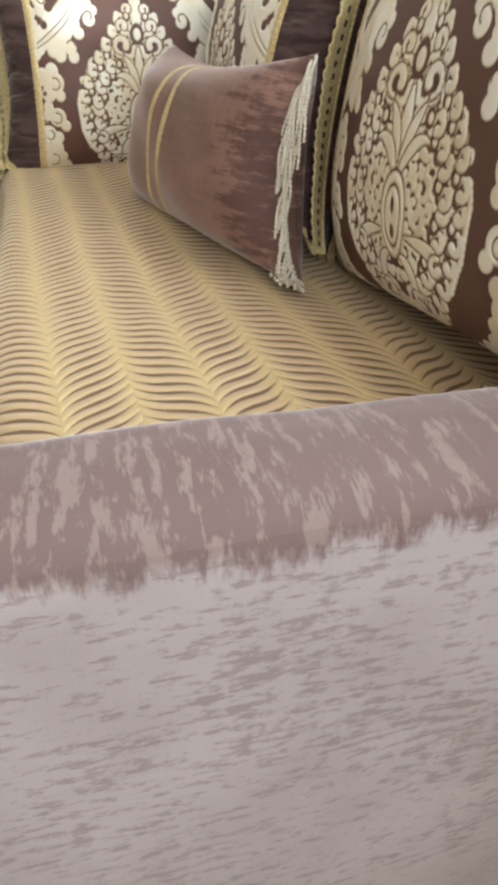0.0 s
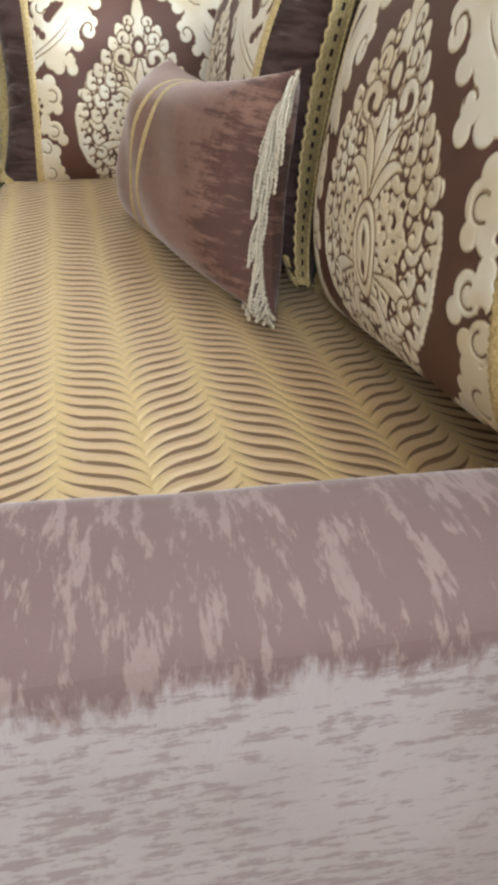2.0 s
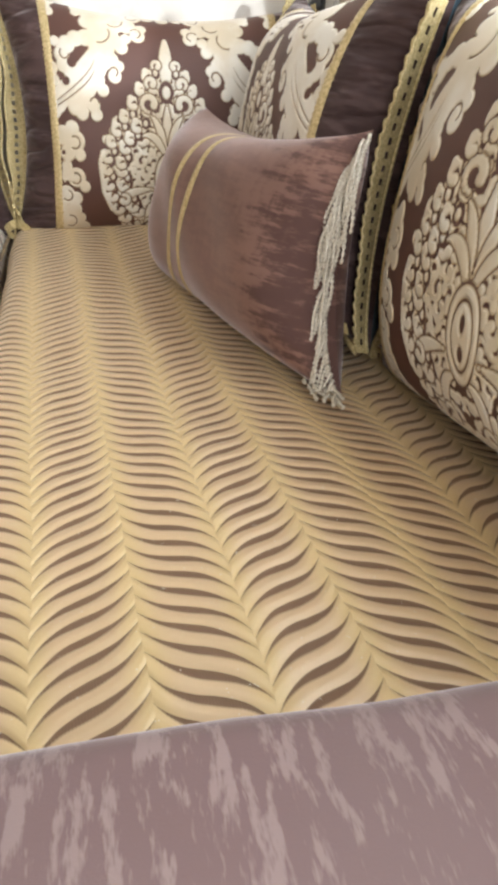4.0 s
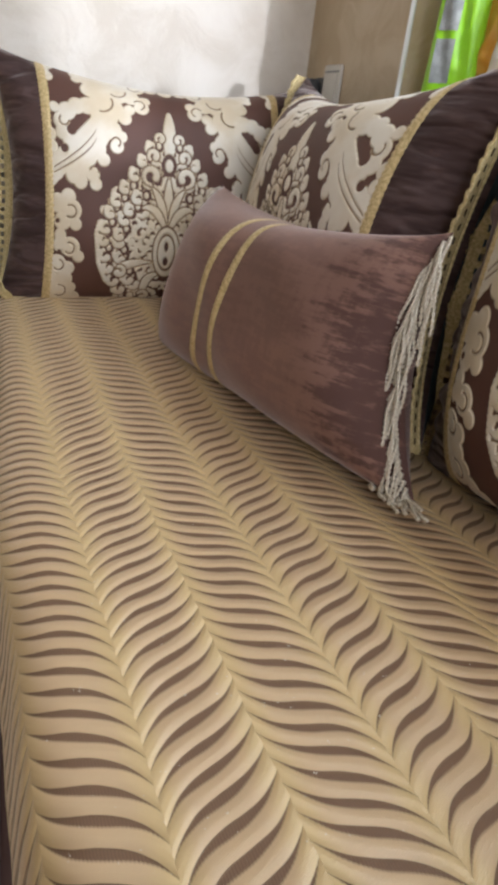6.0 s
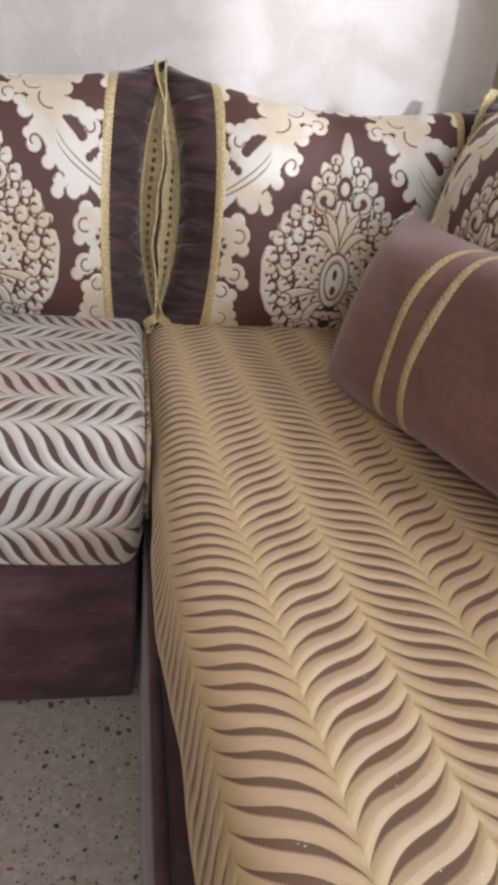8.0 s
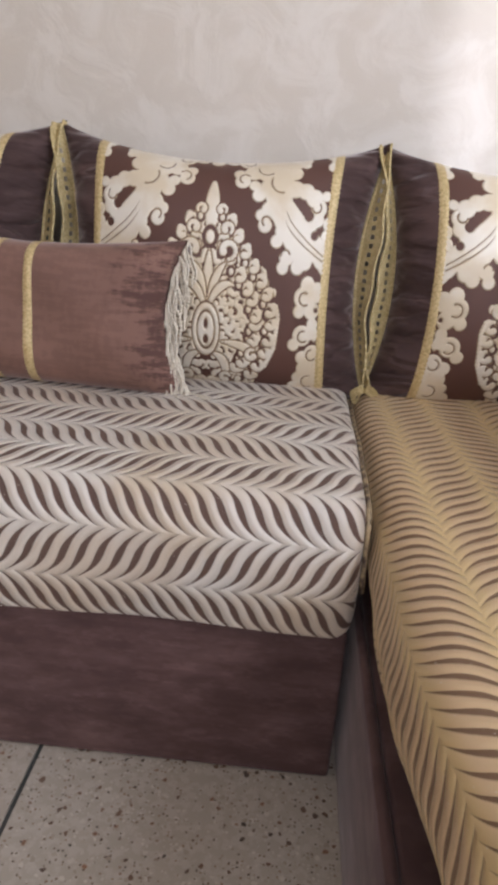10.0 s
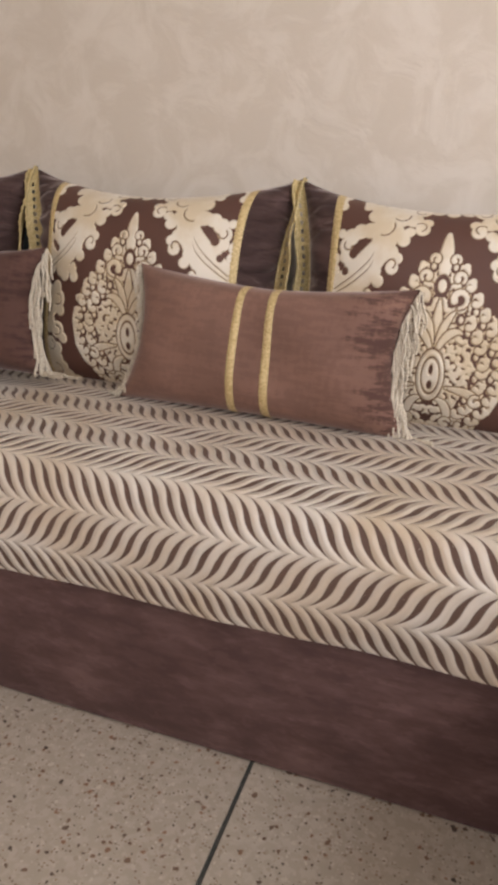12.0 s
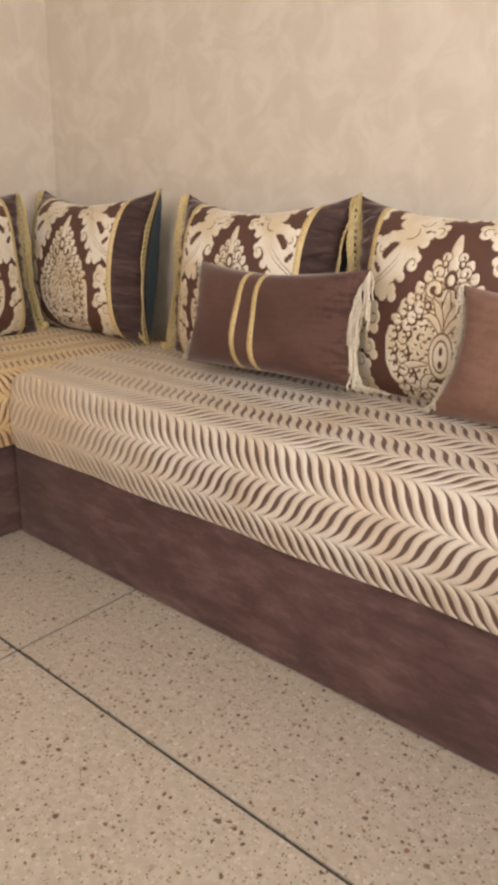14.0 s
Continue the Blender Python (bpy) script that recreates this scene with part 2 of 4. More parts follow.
def plaster(name, a, b, glitter=True):
    n = Nodes(name)
    vec = n.coords("Object")
    cloud = n.add("ShaderNodeTexNoise", Vector=vec, Scale=9.0, Detail=5.0, Roughness=0.62, Distortion=0.8).outputs["Fac"]
    fine = n.noise(vec, 60, 4.0, 0.7)
    col = n.mix(n.ramp(cloud, 0.38, 0.66), rgb(*a), rgb(*b))
    n.bump(n.math("ADD", n.math("MULTIPLY", n.ramp(cloud, 0.42, 0.58), 0.7), n.math("MULTIPLY", fine, 0.5)), 0.0012, 0.6)
    metal = 0.0
    if glitter:
        cell = n.add("ShaderNodeTexVoronoi", Vector=vec, Scale=75.0)
        metal = n.math("MULTIPLY", n.math("LESS_THAN", cell.outputs["Distance"], 0.07), 0.9)
    return n.set(Base_Color=col, Roughness=n.ramp(cloud, 0.35, 0.65, 0.62, 0.45), Metallic=metal)


def terrazzo():
    n = Nodes("terrazzo")
    vec = n.coords("Object")
    col = n.mix(n.noise(vec, 5.0, 4.0), rgb(0.40, 0.34, 0.27), rgb(0.50, 0.44, 0.365))
    col = n.mix(n.math("MULTIPLY", n.ramp(n.noise(vec, 60.0, 3.0), 0.45, 0.6), 0.5), col, rgb(0.56, 0.50, 0.43))
    info = n.tree.nodes.new("ShaderNodeObjectInfo")
    for scale, size, take, a, b in ((150, 0.34, 0.60, (0.44, 0.37, 0.29), (0.62, 0.56, 0.48)), (85, 0.36, 0.55, (0.60, 0.54, 0.46), (0.36, 0.29, 0.22)),
                                    (170, 0.32, 0.70, (0.09, 0.07, 0.055), (0.30, 0.19, 0.12)), (78, 0.30, 0.74, (0.07, 0.052, 0.04), (0.30, 0.16, 0.095)),
                                    (46, 0.27, 0.90, (0.10, 0.07, 0.055), (0.22, 0.13, 0.085))):
        warp = n.add("ShaderNodeVectorMath")
        nz = n.add("ShaderNodeTexNoise", Vector=vec, Scale=scale * 1.5, Detail=2.0)
        sc = n.add("ShaderNodeVectorMath")
        sc.operation = "SCALE"
        n.put(sc.inputs[0], nz.outputs["Color"])
        n.put(sc.inputs["Scale"], 0.7 / scale)
        n.put(warp.inputs[0], vec)
        n.put(warp.inputs[1], sc.outputs[0])
        cell = n.add("ShaderNodeTexVoronoi", Vector=warp.outputs[0], Scale=float(scale))
        pick = n.add("ShaderNodeSeparateColor", Color=cell.outputs["Color"])
        chip = n.math("MULTIPLY", n.ramp(cell.outputs["Distance"], size, size - 0.06), n.math("GREATER_THAN", pick.outputs[0], take))
        col = n.mix(chip, col, n.mix(pick.outputs[1], rgb(*a), rgb(*b)))
    col = n.mix(n.math("MULTIPLY", info.outputs["Random"], 0.12), col, rgb(0.30, 0.22, 0.17))
    return n.set(Base_Color=col, Roughness=n.ramp(n.noise(vec, 9.0, 3.0), 0.3, 0.7, 0.28, 0.45), Specular_IOR_Level=0.4)


def plain(name, a, b, rough=0.5, scale=30.0, depth=0.0006, **more):
    n = Nodes(name)
    k = n.noise(n.coords("Object"), scale, 4.0)
    n.bump(k, depth, 0.6)
    return n.set(Base_Color=n.mix(n.ramp(k, 0.35, 0.65), rgb(*a), rgb(*b)), Roughness=rough, **more)


M_GOLD_FABRIC = chevron("gold_chevron_fabric", (0.64, 0.45, 0.26), (0.67, 0.485, 0.235), (0.145, 0.078, 0.040), 0.33, 0.40, 8, 0.0215, 0.0805, fade=0.16, metal=0.06, bend=0.92)
# same satin as the gold; its white sheen is put into the base colour
M_CREAM_SHEEN = chevron("cream_sheen_fabric", (0.72, 0.66, 0.58), (0.64, 0.53, 0.41), (0.100, 0.056, 0.040), 0.34, 0.44, 99.0, 0.0245, 0.075, worn=0.75)
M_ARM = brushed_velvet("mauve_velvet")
M_BASE = velvet("brown_velvet", (0.092, 0.050, 0.046), (0.180, 0.105, 0.096), (7, 7, 20), 0.3, 0.36, 0.74)
M_PILLOW = napped_velvet("pillow_velvet", (0.090, 0.046, 0.039), (0.250, 0.138, 0.105), share=0.72)
M_PILLOW_DARK = napped_velvet("dark_pillow_velvet", (0.062, 0.030, 0.025), (0.120, 0.062, 0.050), share=0.75)
M_SIDE = velvet("aubergine_velvet", (0.062, 0.036, 0.033), (0.105, 0.062, 0.057), (6, 6, 26), 0.4, 0.45, 0.62, 7.0)
M_DAMASK = damask_material()
M_BRAID = thread("gold_braid", (0.48, 0.35, 0.15), (0.70, 0.55, 0.29), 0.42, 0.12)
M_LACE = thread("gold_lace", (0.46, 0.35, 0.15), (0.70, 0.57, 0.30), 0.45, 0.12)
M_FRINGE = thread("cream_cord", (0.58, 0.50, 0.38), (0.82, 0.76, 0.64), 0.6, 0.0, 420)
M_CORD = thread("seam_cord", (0.075, 0.045, 0.03), (0.40, 0.30, 0.17), 0.6, 0.0, 90)
M_BLUE = thread("slate_blue_lining", (0.035, 0.065, 0.085), (0.055, 0.09, 0.11), 0.8, 0.0, 150)
M_WALL = plaster("cream_plaster", (0.635, 0.565, 0.475), (0.70, 0.635, 0.55))
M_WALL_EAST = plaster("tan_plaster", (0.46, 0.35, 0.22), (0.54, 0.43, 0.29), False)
M_CEIL = plain("ceiling_paint", (0.74, 0.72, 0.68), (0.78, 0.76, 0.72), 0.8)
M_TILE = terrazzo()
M_GROUT = plain("grout", (0.045, 0.05, 0.045), (0.07, 0.07, 0.065), 0.85, 90)
# white plastic toned down for the shade it stands in
M_SOCKET = plain("dull_white_plastic", (0.58, 0.55, 0.49), (0.64, 0.61, 0.55), 0.4, 12)
M_PAINT = plain("white_paint", (0.74, 0.73, 0.70), (0.80, 0.79, 0.77), 0.4, 20)
M_DARKPLASTIC = plain("dark_slot", (0.05, 0.05, 0.05), (0.09, 0.09, 0.09), 0.5)
M_GREEN = plain("green_film", (0.27, 0.60, 0.012), (0.33, 0.66, 0.03), 0.3, 18, 0.002)
M_GREYLABEL = plain("grey_label", (0.22, 0.23, 0.22), (0.33, 0.34, 0.33), 0.4, 60)
M_ORANGE = plain("orange_film", (0.78, 0.33, 0.03), (0.85, 0.55, 0.10), 0.22, 14, 0.004, Transmission_Weight=0.35)
M_CLEAR = plain("clear_crumpled_film", (0.80, 0.80, 0.76), (0.88, 0.86, 0.78), 0.12, 24, 0.006, Transmission_Weight=0.5)
M_YELLOW = plain("yellow_print", (0.70, 0.55, 0.08), (0.80, 0.65, 0.16), 0.3, 20)
glass = Nodes("window_glass")
M_GLASS = glass.set(Base_Color=rgb(1, 1, 1), Roughness=0.0, Transmission_Weight=1.0, IOR=1.45)


# ---------------------------------------------------------------- mesh helpers
def thing(name, label, category, group="", m=None):
    ob = new(name)
    if m is not None:
        ob.matrix_basis = m
    return tagged(ob, label, category, group)


def part(name, bm, material, parent=None, label="", smooth=True):
    data = bpy.data.meshes.new(name)
    bm.to_mesh(data)
    bm.free()
    return part_mesh(name, data, material, parent, label, smooth)


def part_mesh(name, data, material, parent=None, label="", smooth=True):
    data.materials.append(material)
    if smooth:
        data.shade_smooth()
    ob = new(name, data)
    ob.parent = parent
    if label:
        ob["label"] = label
    return ob


def grid_mesh(name, points, uv=None, closed=False, attr=None, flip=False):
    """A mesh over a 2D array of points (rows, columns, 3)."""
    rows, cols = points.shape[:2]
    idx = np.arange(rows * cols).reshape(rows, cols)
    if closed:
        idx = np.concatenate([idx, idx[:, :1]], 1)
    quads = np.stack([idx[:-1, :-1], idx[:-1, 1:], idx[1:, 1:], idx[1:, :-1]], -1).reshape(-1, 4)
    if flip:
        quads = quads[:, ::-1]
    data = bpy.data.meshes.new(name)
    data.from_pydata(points.reshape(-1, 3).tolist(), [], quads.tolist())
    if uv is not None:
        layer = data.uv_layers.new(name="UVMap")
        layer.data.foreach_set("uv", uv.reshape(-1, 2)[quads.ravel()].astype(np.float32).ravel())
    if attr is not None:
        a = data.attributes.new("motif", "FLOAT", "POINT")
        a.data.foreach_set("value", attr.ravel().astype(np.float32))
    data.update()
    return data


def box(bm, x0, x1, y0, y1, z0, z1, bevel=0.0, seg=2):
    made = bmesh.ops.create_cube(bm, size=1.0)["verts"]
    bmesh.ops.transform(bm, matrix=Matrix.LocRotScale(((x0 + x1) / 2, (y0 + y1) / 2, (z0 + z1) / 2), None, (x1 - x0, y1 - y0, z1 - z0)), verts=made)
    if bevel:
        edges = {e for v in made for e in v.link_edges}
        bmesh.ops.bevel(bm, geom=list(edges), offset=bevel, segments=seg, affect="EDGES", profile=0.5)
    return bm


def block(name, x0, x1, y0, y1, z0, z1, material, parent=None, label="", bevel=0.0, seg=2, smooth=False):
    return part(name, box(bmesh.new(), x0, x1, y0, y1, z0, z1, bevel, seg), material, parent, label, smooth)


def tube_rings(path, radius, sides=6):
    """Rings of points round a path; radius is a number or one for each point."""
    path = np.asarray(path, float)
    radius = np.broadcast_to(radius, len(path))
    ahead = np.gradient(path, axis=0)
    ahead /= np.linalg.norm(ahead, axis=1, keepdims=True) + 1e-9
    ref = np.where(np.abs(ahead[:, 2:3]) > 0.8, [[1.0, 0, 0]], [[0, 0, 1.0]])
    a = np.cross(ahead, ref)
    a /= np.linalg.norm(a, axis=1, keepdims=True) + 1e-9
    b = np.cross(ahead, a)
    th = np.linspace(0, 2 * np.pi, sides, endpoint=False)
    return path[:, None] + radius[:, None, None] * (np.cos(th)[None, :, None] * a[:, None] + np.sin(th)[None, :, None] * b[:, None])


class Soup:
    """Collects grids into one mesh."""

    def __init__(self):
        self.verts, self.faces, self.count = [], [], 0

    def grid(self, points, closed=False, skip=None):
        rows, cols = points.shape[:2]
        idx = np.arange(rows * cols).reshape(rows, cols) + self.count
        if closed:
            idx = np.concatenate([idx, idx[:, :1]], 1)
        quads = np.stack([idx[:-1, :-1], idx[:-1, 1:], idx[1:, 1:], idx[1:, :-1]], -1)
        keep = np.ones(quads.shape[:2], bool) if skip is None else ~skip
        self.faces += quads[keep].tolist()
        if closed:
            self.faces += [idx[0, :-1][::-1].tolist(), idx[-1, :-1].tolist()]
        self.verts += points.reshape(-1, 3).tolist()
        self.count += rows * cols

    def mesh(self, name):
        data = bpy.data.meshes.new(name)
        data.from_pydata(self.verts, [], self.faces)
        data.update()
        return data


# ---------------------------------------------------------------- room
def structure(ob, label, category):
    return tagged(ob, label, category, kind="structure")


structure(block("wall_north", XW - 0.2, XE + WALL, YN, YN + 0.2, 0, ZC, M_WALL), "cream mottled plaster wall with faint glitter", "wall")
structure(block("wall_west", XW - 0.2, XW, YS, YN, 0, ZC, M_WALL), "cream mottled plaster side wall", "wall")
structure(block("ceiling", XW - 0.2, XE + WALL, YS - 0.2, YN + 0.2, ZC, ZC + 0.15, M_CEIL), "plain white painted ceiling", "ceiling")
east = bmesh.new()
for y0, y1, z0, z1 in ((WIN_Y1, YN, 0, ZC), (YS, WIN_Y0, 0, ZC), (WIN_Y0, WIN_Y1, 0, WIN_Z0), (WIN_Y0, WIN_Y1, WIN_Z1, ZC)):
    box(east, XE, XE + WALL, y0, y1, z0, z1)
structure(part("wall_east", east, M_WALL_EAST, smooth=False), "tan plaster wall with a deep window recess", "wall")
# unseen south wall; its opening is assumed, to let the fill in
south = bmesh.new()
for x0, x1, z0, z1 in ((XW - 0.2, OPEN_X0, 0, ZC), (OPEN_X1, XE + WALL, 0, ZC), (OPEN_X0, OPEN_X1, OPEN_Z1, ZC)):
    box(south, x0, x1, YS - 0.2, YS, z0, z1)
structure(part("wall_south", south, M_WALL, smooth=False), "cream plaster wall, unseen, with an opening added for fill light", "wall")

# unseen wall, added so that no sun enters by the south opening
structure(block("sun_blocker", -2.6, 1.2, -4.7, -4.5, 0, 3.2, M_WALL), "unseen wall added to keep the sun out of the south opening", "wall")

window = structure(new("window_1"), "white framed window in a deep recess", "window")
wf = bmesh.new()
xo = XE + WALL
for y0, y1, z0, z1 in ((WIN_Y0, WIN_Y0 + 0.05, WIN_Z0, WIN_Z1), (WIN_Y1 - 0.05, WIN_Y1, WIN_Z0, WIN_Z1), (WIN_Y0, WIN_Y1, WIN_Z0, WIN_Z0 + 0.05),
                       (WIN_Y0, WIN_Y1, WIN_Z1 - 0.05, WIN_Z1), (-0.52, -0.47, WIN_Z0, WIN_Z1)):
    box(wf, xo - 0.03, xo + 0.02, y0, y1, z0, z1, 0.004, 1)
part("window_frame", wf, M_PAINT, window, smooth=False)
for y0, y1 in ((WIN_Y0 + 0.05, -0.52), (-0.47, WIN_Y1 - 0.05)):
    pane = block("pane", xo - 0.006, xo, y0, y1, WIN_Z0 + 0.05, WIN_Z1 - 0.05, M_GLASS, window)
    pane.visible_shadow = False
block("window_sill", XE + 0.001, XE + WALL - 0.03, WIN_Y0 + 0.002, WIN_Y1 - 0.002, WIN_Z0 - 0.001, WIN_Z0 + 0.018, M_PAINT, window)
# white strip in place of the window light on the jamb's edge
block("lit_edge", XE - 0.004, XE + 0.005, WIN_Y1 - 0.006, WIN_Y1 + 0.003, WIN_Z0, WIN_Z1, M_PAINT, window, "white strip standing for the lit corner of the recess", 0.003, 1)

haze = Nodes("bright_outdoors")
backdrop = block("backdrop", 2.6, 2.65, 0.5, 9.0, -1.0, 5.0, haze.set(Base_Color=rgb(0.8, 0.8, 0.78), Emission_Color=rgb(0.95, 0.97, 1.0), Emission_Strength=1.1))
structure(backdrop, "pale sunlit outdoors beyond the window", "backdrop")

# ---------------------------------------------------------------- banquettes
HB, HT = 0.270, 0.455


def mattress(name, length, depth, label, material, seed, droop=0.0, HT=0.455, r=0.06, inset_front=0.0, uoff=0.02, bulge=0.022, rise=0.0, skew=0.0):
    """A padded seat mattress. Local x runs along it, the front faces local -y, the back is at y = depth; z from the floor."""
    root = thing(name, label, "mattress", "seat mattresses")
    prof = []
    for k in np.linspace(0, 1, 9):
        prof.append((inset_front - bulge * math.sin(math.pi * (0.15 + 0.75 * k)) - 0.004, HB + 0.004 + k * (HT - r - HB)))
    prof = [(y + 0.35 * droop * (1 - (z - HB) / (HT - r - HB)), z) for y, z in prof]
    for k in np.linspace(0, 1, 10)[1:]:
        a = math.pi / 2 * k
        prof.append((prof[8][0] + r - r * math.cos(a), HT - r + r * math.sin(a)))
    y1 = prof[-1][0]
    for k in np.linspace(0, 1, 30)[1:]:
        prof.append((y1 + (depth - 0.03 - y1) * k, HT + 0.016 * math.sin(math.pi * k)))
    prof += [(depth - 0.008, HT - 0.02), (depth - 0.004, HT - 0.07), (depth - 0.006, HB + 0.02), (depth - 0.01, HB + 0.003)]
    prof = np.array(prof)
    arc = np.r_[0, np.cumsum(np.linalg.norm(np.diff(prof, axis=0), axis=1))]
    cols = int(length / 0.025)
    s = np.linspace(0, 1, cols)
    re = 0.035
    s = np.unique(np.r_[s * length, np.linspace(0, re, 7), length - np.linspace(0, re, 7)])
    mid = np.array([depth / 2, (HB + HT) / 2])
    pts = np.zeros((len(s), len(prof), 3))
    uv = np.zeros((len(s), len(prof), 2))
    for i, x in enumerate(s):
        e = min(x, length - x)
        inset = re - math.sqrt(max(0.0, re * re - (re - e) ** 2)) if e < re else 0.0
        rel = prof - mid
        p = mid + rel * (1 - inset / np.array([depth / 2, (HT - HB) / 2]) * np.array([1, 0.8]))
        wob = np.array([0.006 * noise.noise((x * 4.5, q * 6.0, seed * 3.1)) + 0.003 * noise.noise((x * 13, q * 15, seed * 1.7)) for q in arc])
        fronty = np.clip(1 - arc / 0.30, 0, 1)
        pts[i, :, 0] = x
        pts[i, :, 1] = p[:, 0] + wob * fronty * -1.6
        pts[i, :, 2] = np.maximum(p[:, 1] + wob * (1 - fronty * 0.7), HB)
        if rise:
            pts[i, :, 2] += rise * max(0.0, 1 - x / 0.9) * np.clip((pts[i, :, 2] - HB) / (HT - HB), 0, 1)
        if droop:
            pts[i, :, 1] -= 0.024 * math.exp(-((x - 0.88) / 0.24) ** 2) * np.clip(1 - arc / 0.25, 0, 1)
            low = np.clip(1 - arc / 0.12, 0, 1)
            pts[i, :, 2] += low * droop * (0.5 + 0.9 * x / length + 0.7 * noise.noise((x * 5, 0.3, seed)) + 0.25 * noise.noise((x * 14, 0.8, seed)))
        uv[i, :, 0], uv[i, :, 1] = arc + uoff - skew * (x - 1.2), x
    part_mesh("cover", grid_mesh("cover", pts, uv, flip=True), material, root)
    for x, end, flip in ((0, pts[0], False), (length, pts[-1], True)):
        c = np.array([x, depth / 2, (HB + HT) / 2])
        rings = np.stack([c + (end - c) * k for k in (1.0, 0.7, 0.3, 0.0)])
        w = np.stack([rings[..., 1], rings[..., 2]], -1)
        part_mesh("end_panel", grid_mesh("end_panel", rings, w, flip=not flip), material, root)
        soup = Soup()
        soup.grid(tube_rings(end[2:48:1] + np.array([0.004 if flip else -0.004, 0, 0]), 0.0045, 6), True)
        part_mesh("piping", soup.mesh("piping"), M_CORD, root, "brown and gold seam cord")
    return root


def base(name, x0, x1, y0, y1, label, front):
    """An upholstered box; front is the side, x0, x1 or y0, that faces the room."""
    root = thing(name, label, "sofa base", "banquette bases")
    d = 0.016
    cuts = {"x0": (x0 + d, x1, y0, y1), "x1": (x0, x1 - d, y0, y1), "y0": (x0, x1, y0 + d, y1)}[front]
    faces = {"x0": (x0, x0 + d - 0.001, y0, y1), "x1": (x1 - d + 0.001, x1, y0, y1), "y0": (x0, x1, y0, y0 + d - 0.001)}[front]
    for name, (a, b, c, e), z0, z1, r in (("frame", cuts, 0.0, HB - 0.004, 0.006), ("front_panel", faces, 0.002, HB, 0.007)):
        bm = bmesh.new()
        box(bm, a, b, c, e, z0, z1, r, 3)
        part(name, bm, M_BASE, root)
    return root


ARM_Y0, ARM_Y1, ARM_Z = -1.02, -0.883, 0.592
base("banquette_base", 0.0, 0.708, ARM_Y1 + 0.004, YN - 0.006, "brown velvet banquette base standing on terrazzo", "x0")
base("banquette_base", -1.955, -0.012, 0.0, YN - 0.006, "brown velvet banquette base along the plaster wall", "y0")
base("banquette_base", XW + 0.006, -1.965, -2.0, YN - 0.006, "brown velvet banquette base by the side wall", "x1")
m_a = mattress("seat_mattress", 1.57, 0.662, "gold satin mattress with brown chevron leaf stripes", M_GOLD_FABRIC, 1, 0.05, 0.455, 0.05, 0.006, 0.0795, 0.018, 0.036, 0.03)
m_a.matrix_basis = Matrix.Translation((0.002, YN - 0.012, 0)) @ pose(0, 0, 0, 0, 0, -88.4)
m_b = mattress("seat_mattress", 1.945, 0.69, "satin mattress with dark brown chevron stripes, its pale sheen coloured cream", M_CREAM_SHEEN, 2, 0.0, 0.480, 0.045, 0.0, 0.009)
m_b.matrix_basis = pose(-1.95, 0.0, 0)
m_c = mattress("seat_mattress", 2.6, 0.69, "gold satin chevron mattress by the side wall", M_GOLD_FABRIC, 3, 0.0, 0.48, 0.045)
m_c.matrix_basis = pose(-1.96, YN - 2.62, 0, 0, 0, 90)

arm = thing("sofa_armrest", "mauve crushed velvet armrest closing the banquette end", "armrest")


def arm_strip(name, profile, material, label):
    """A padded strip of the armrest: a profile in y and z, drawn along x, with softened ends."""
    prof = np.array(profile)
    xs = np.r_[np.linspace(-0.012, 0.02, 6), np.linspace(0.04, 0.66, 26), np.linspace(0.675, 0.705, 5)]
    pts = np.zeros((len(xs), len(prof), 3))
    for i, x in enumerate(xs):
        e = min(x + 0.012, 0.705 - x)
        inset = 0.02 - math.sqrt(max(0.0, 0.0004 - (0.02 - e) ** 2)) if e < 0.02 else 0.0
        for k, (y, z) in enumerate(prof):
            w = 0.0035 * noise.noise((x * 9, y * 11 + 3, z * 11))
            pts[i, k] = (x, y + (inset if y < -0.95 else -inset) + w, z - inset * (z > 0.3) + w * (z > 0.3))
    return part_mesh(name, grid_mesh(name, pts), material, arm, label)


RA = 0.030
corner = [(ARM_Y0 + RA - RA * math.cos(a), ARM_Z - RA + RA * math.sin(a)) for a in np.linspace(0, math.pi / 2, 9)]
cornerb = [(ARM_Y1 - RA + RA * math.sin(a), ARM_Z - RA + RA * math.cos(a)) for a in np.linspace(0, math.pi / 2, 9)]
fronts = [(ARM_Y0 - 0.006 * math.sin(math.pi * k), 0.001 + k * (ARM_Z - RA)) for k in np.linspace(0, 1, 20)]
arm_strip("front_panel", fronts + corner[1:4], M_ARM, "mauve brushed velvet front, its silvery daylight sheen coloured in")
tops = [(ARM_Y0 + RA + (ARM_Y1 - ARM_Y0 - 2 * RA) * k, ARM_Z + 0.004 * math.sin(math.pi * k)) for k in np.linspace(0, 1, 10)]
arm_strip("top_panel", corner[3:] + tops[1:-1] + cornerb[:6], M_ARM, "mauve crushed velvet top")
arm_strip("back_panel", cornerb[5:] + [(ARM_Y1, z) for z in np.linspace(ARM_Z - RA, 0.001, 12)[1:]], M_BASE, "brown velvet inner side")
block("core", 0.008, 0.69, ARM_Y0 + 0.02, ARM_Y1 - 0.02, 0.0, ARM_Z - 0.04, M_BASE, arm, "brown velvet end")


# ---------------------------------------------------------------- cushions
MW, MH = 0.455, 0.46      # nominal size of one repeat of the damask


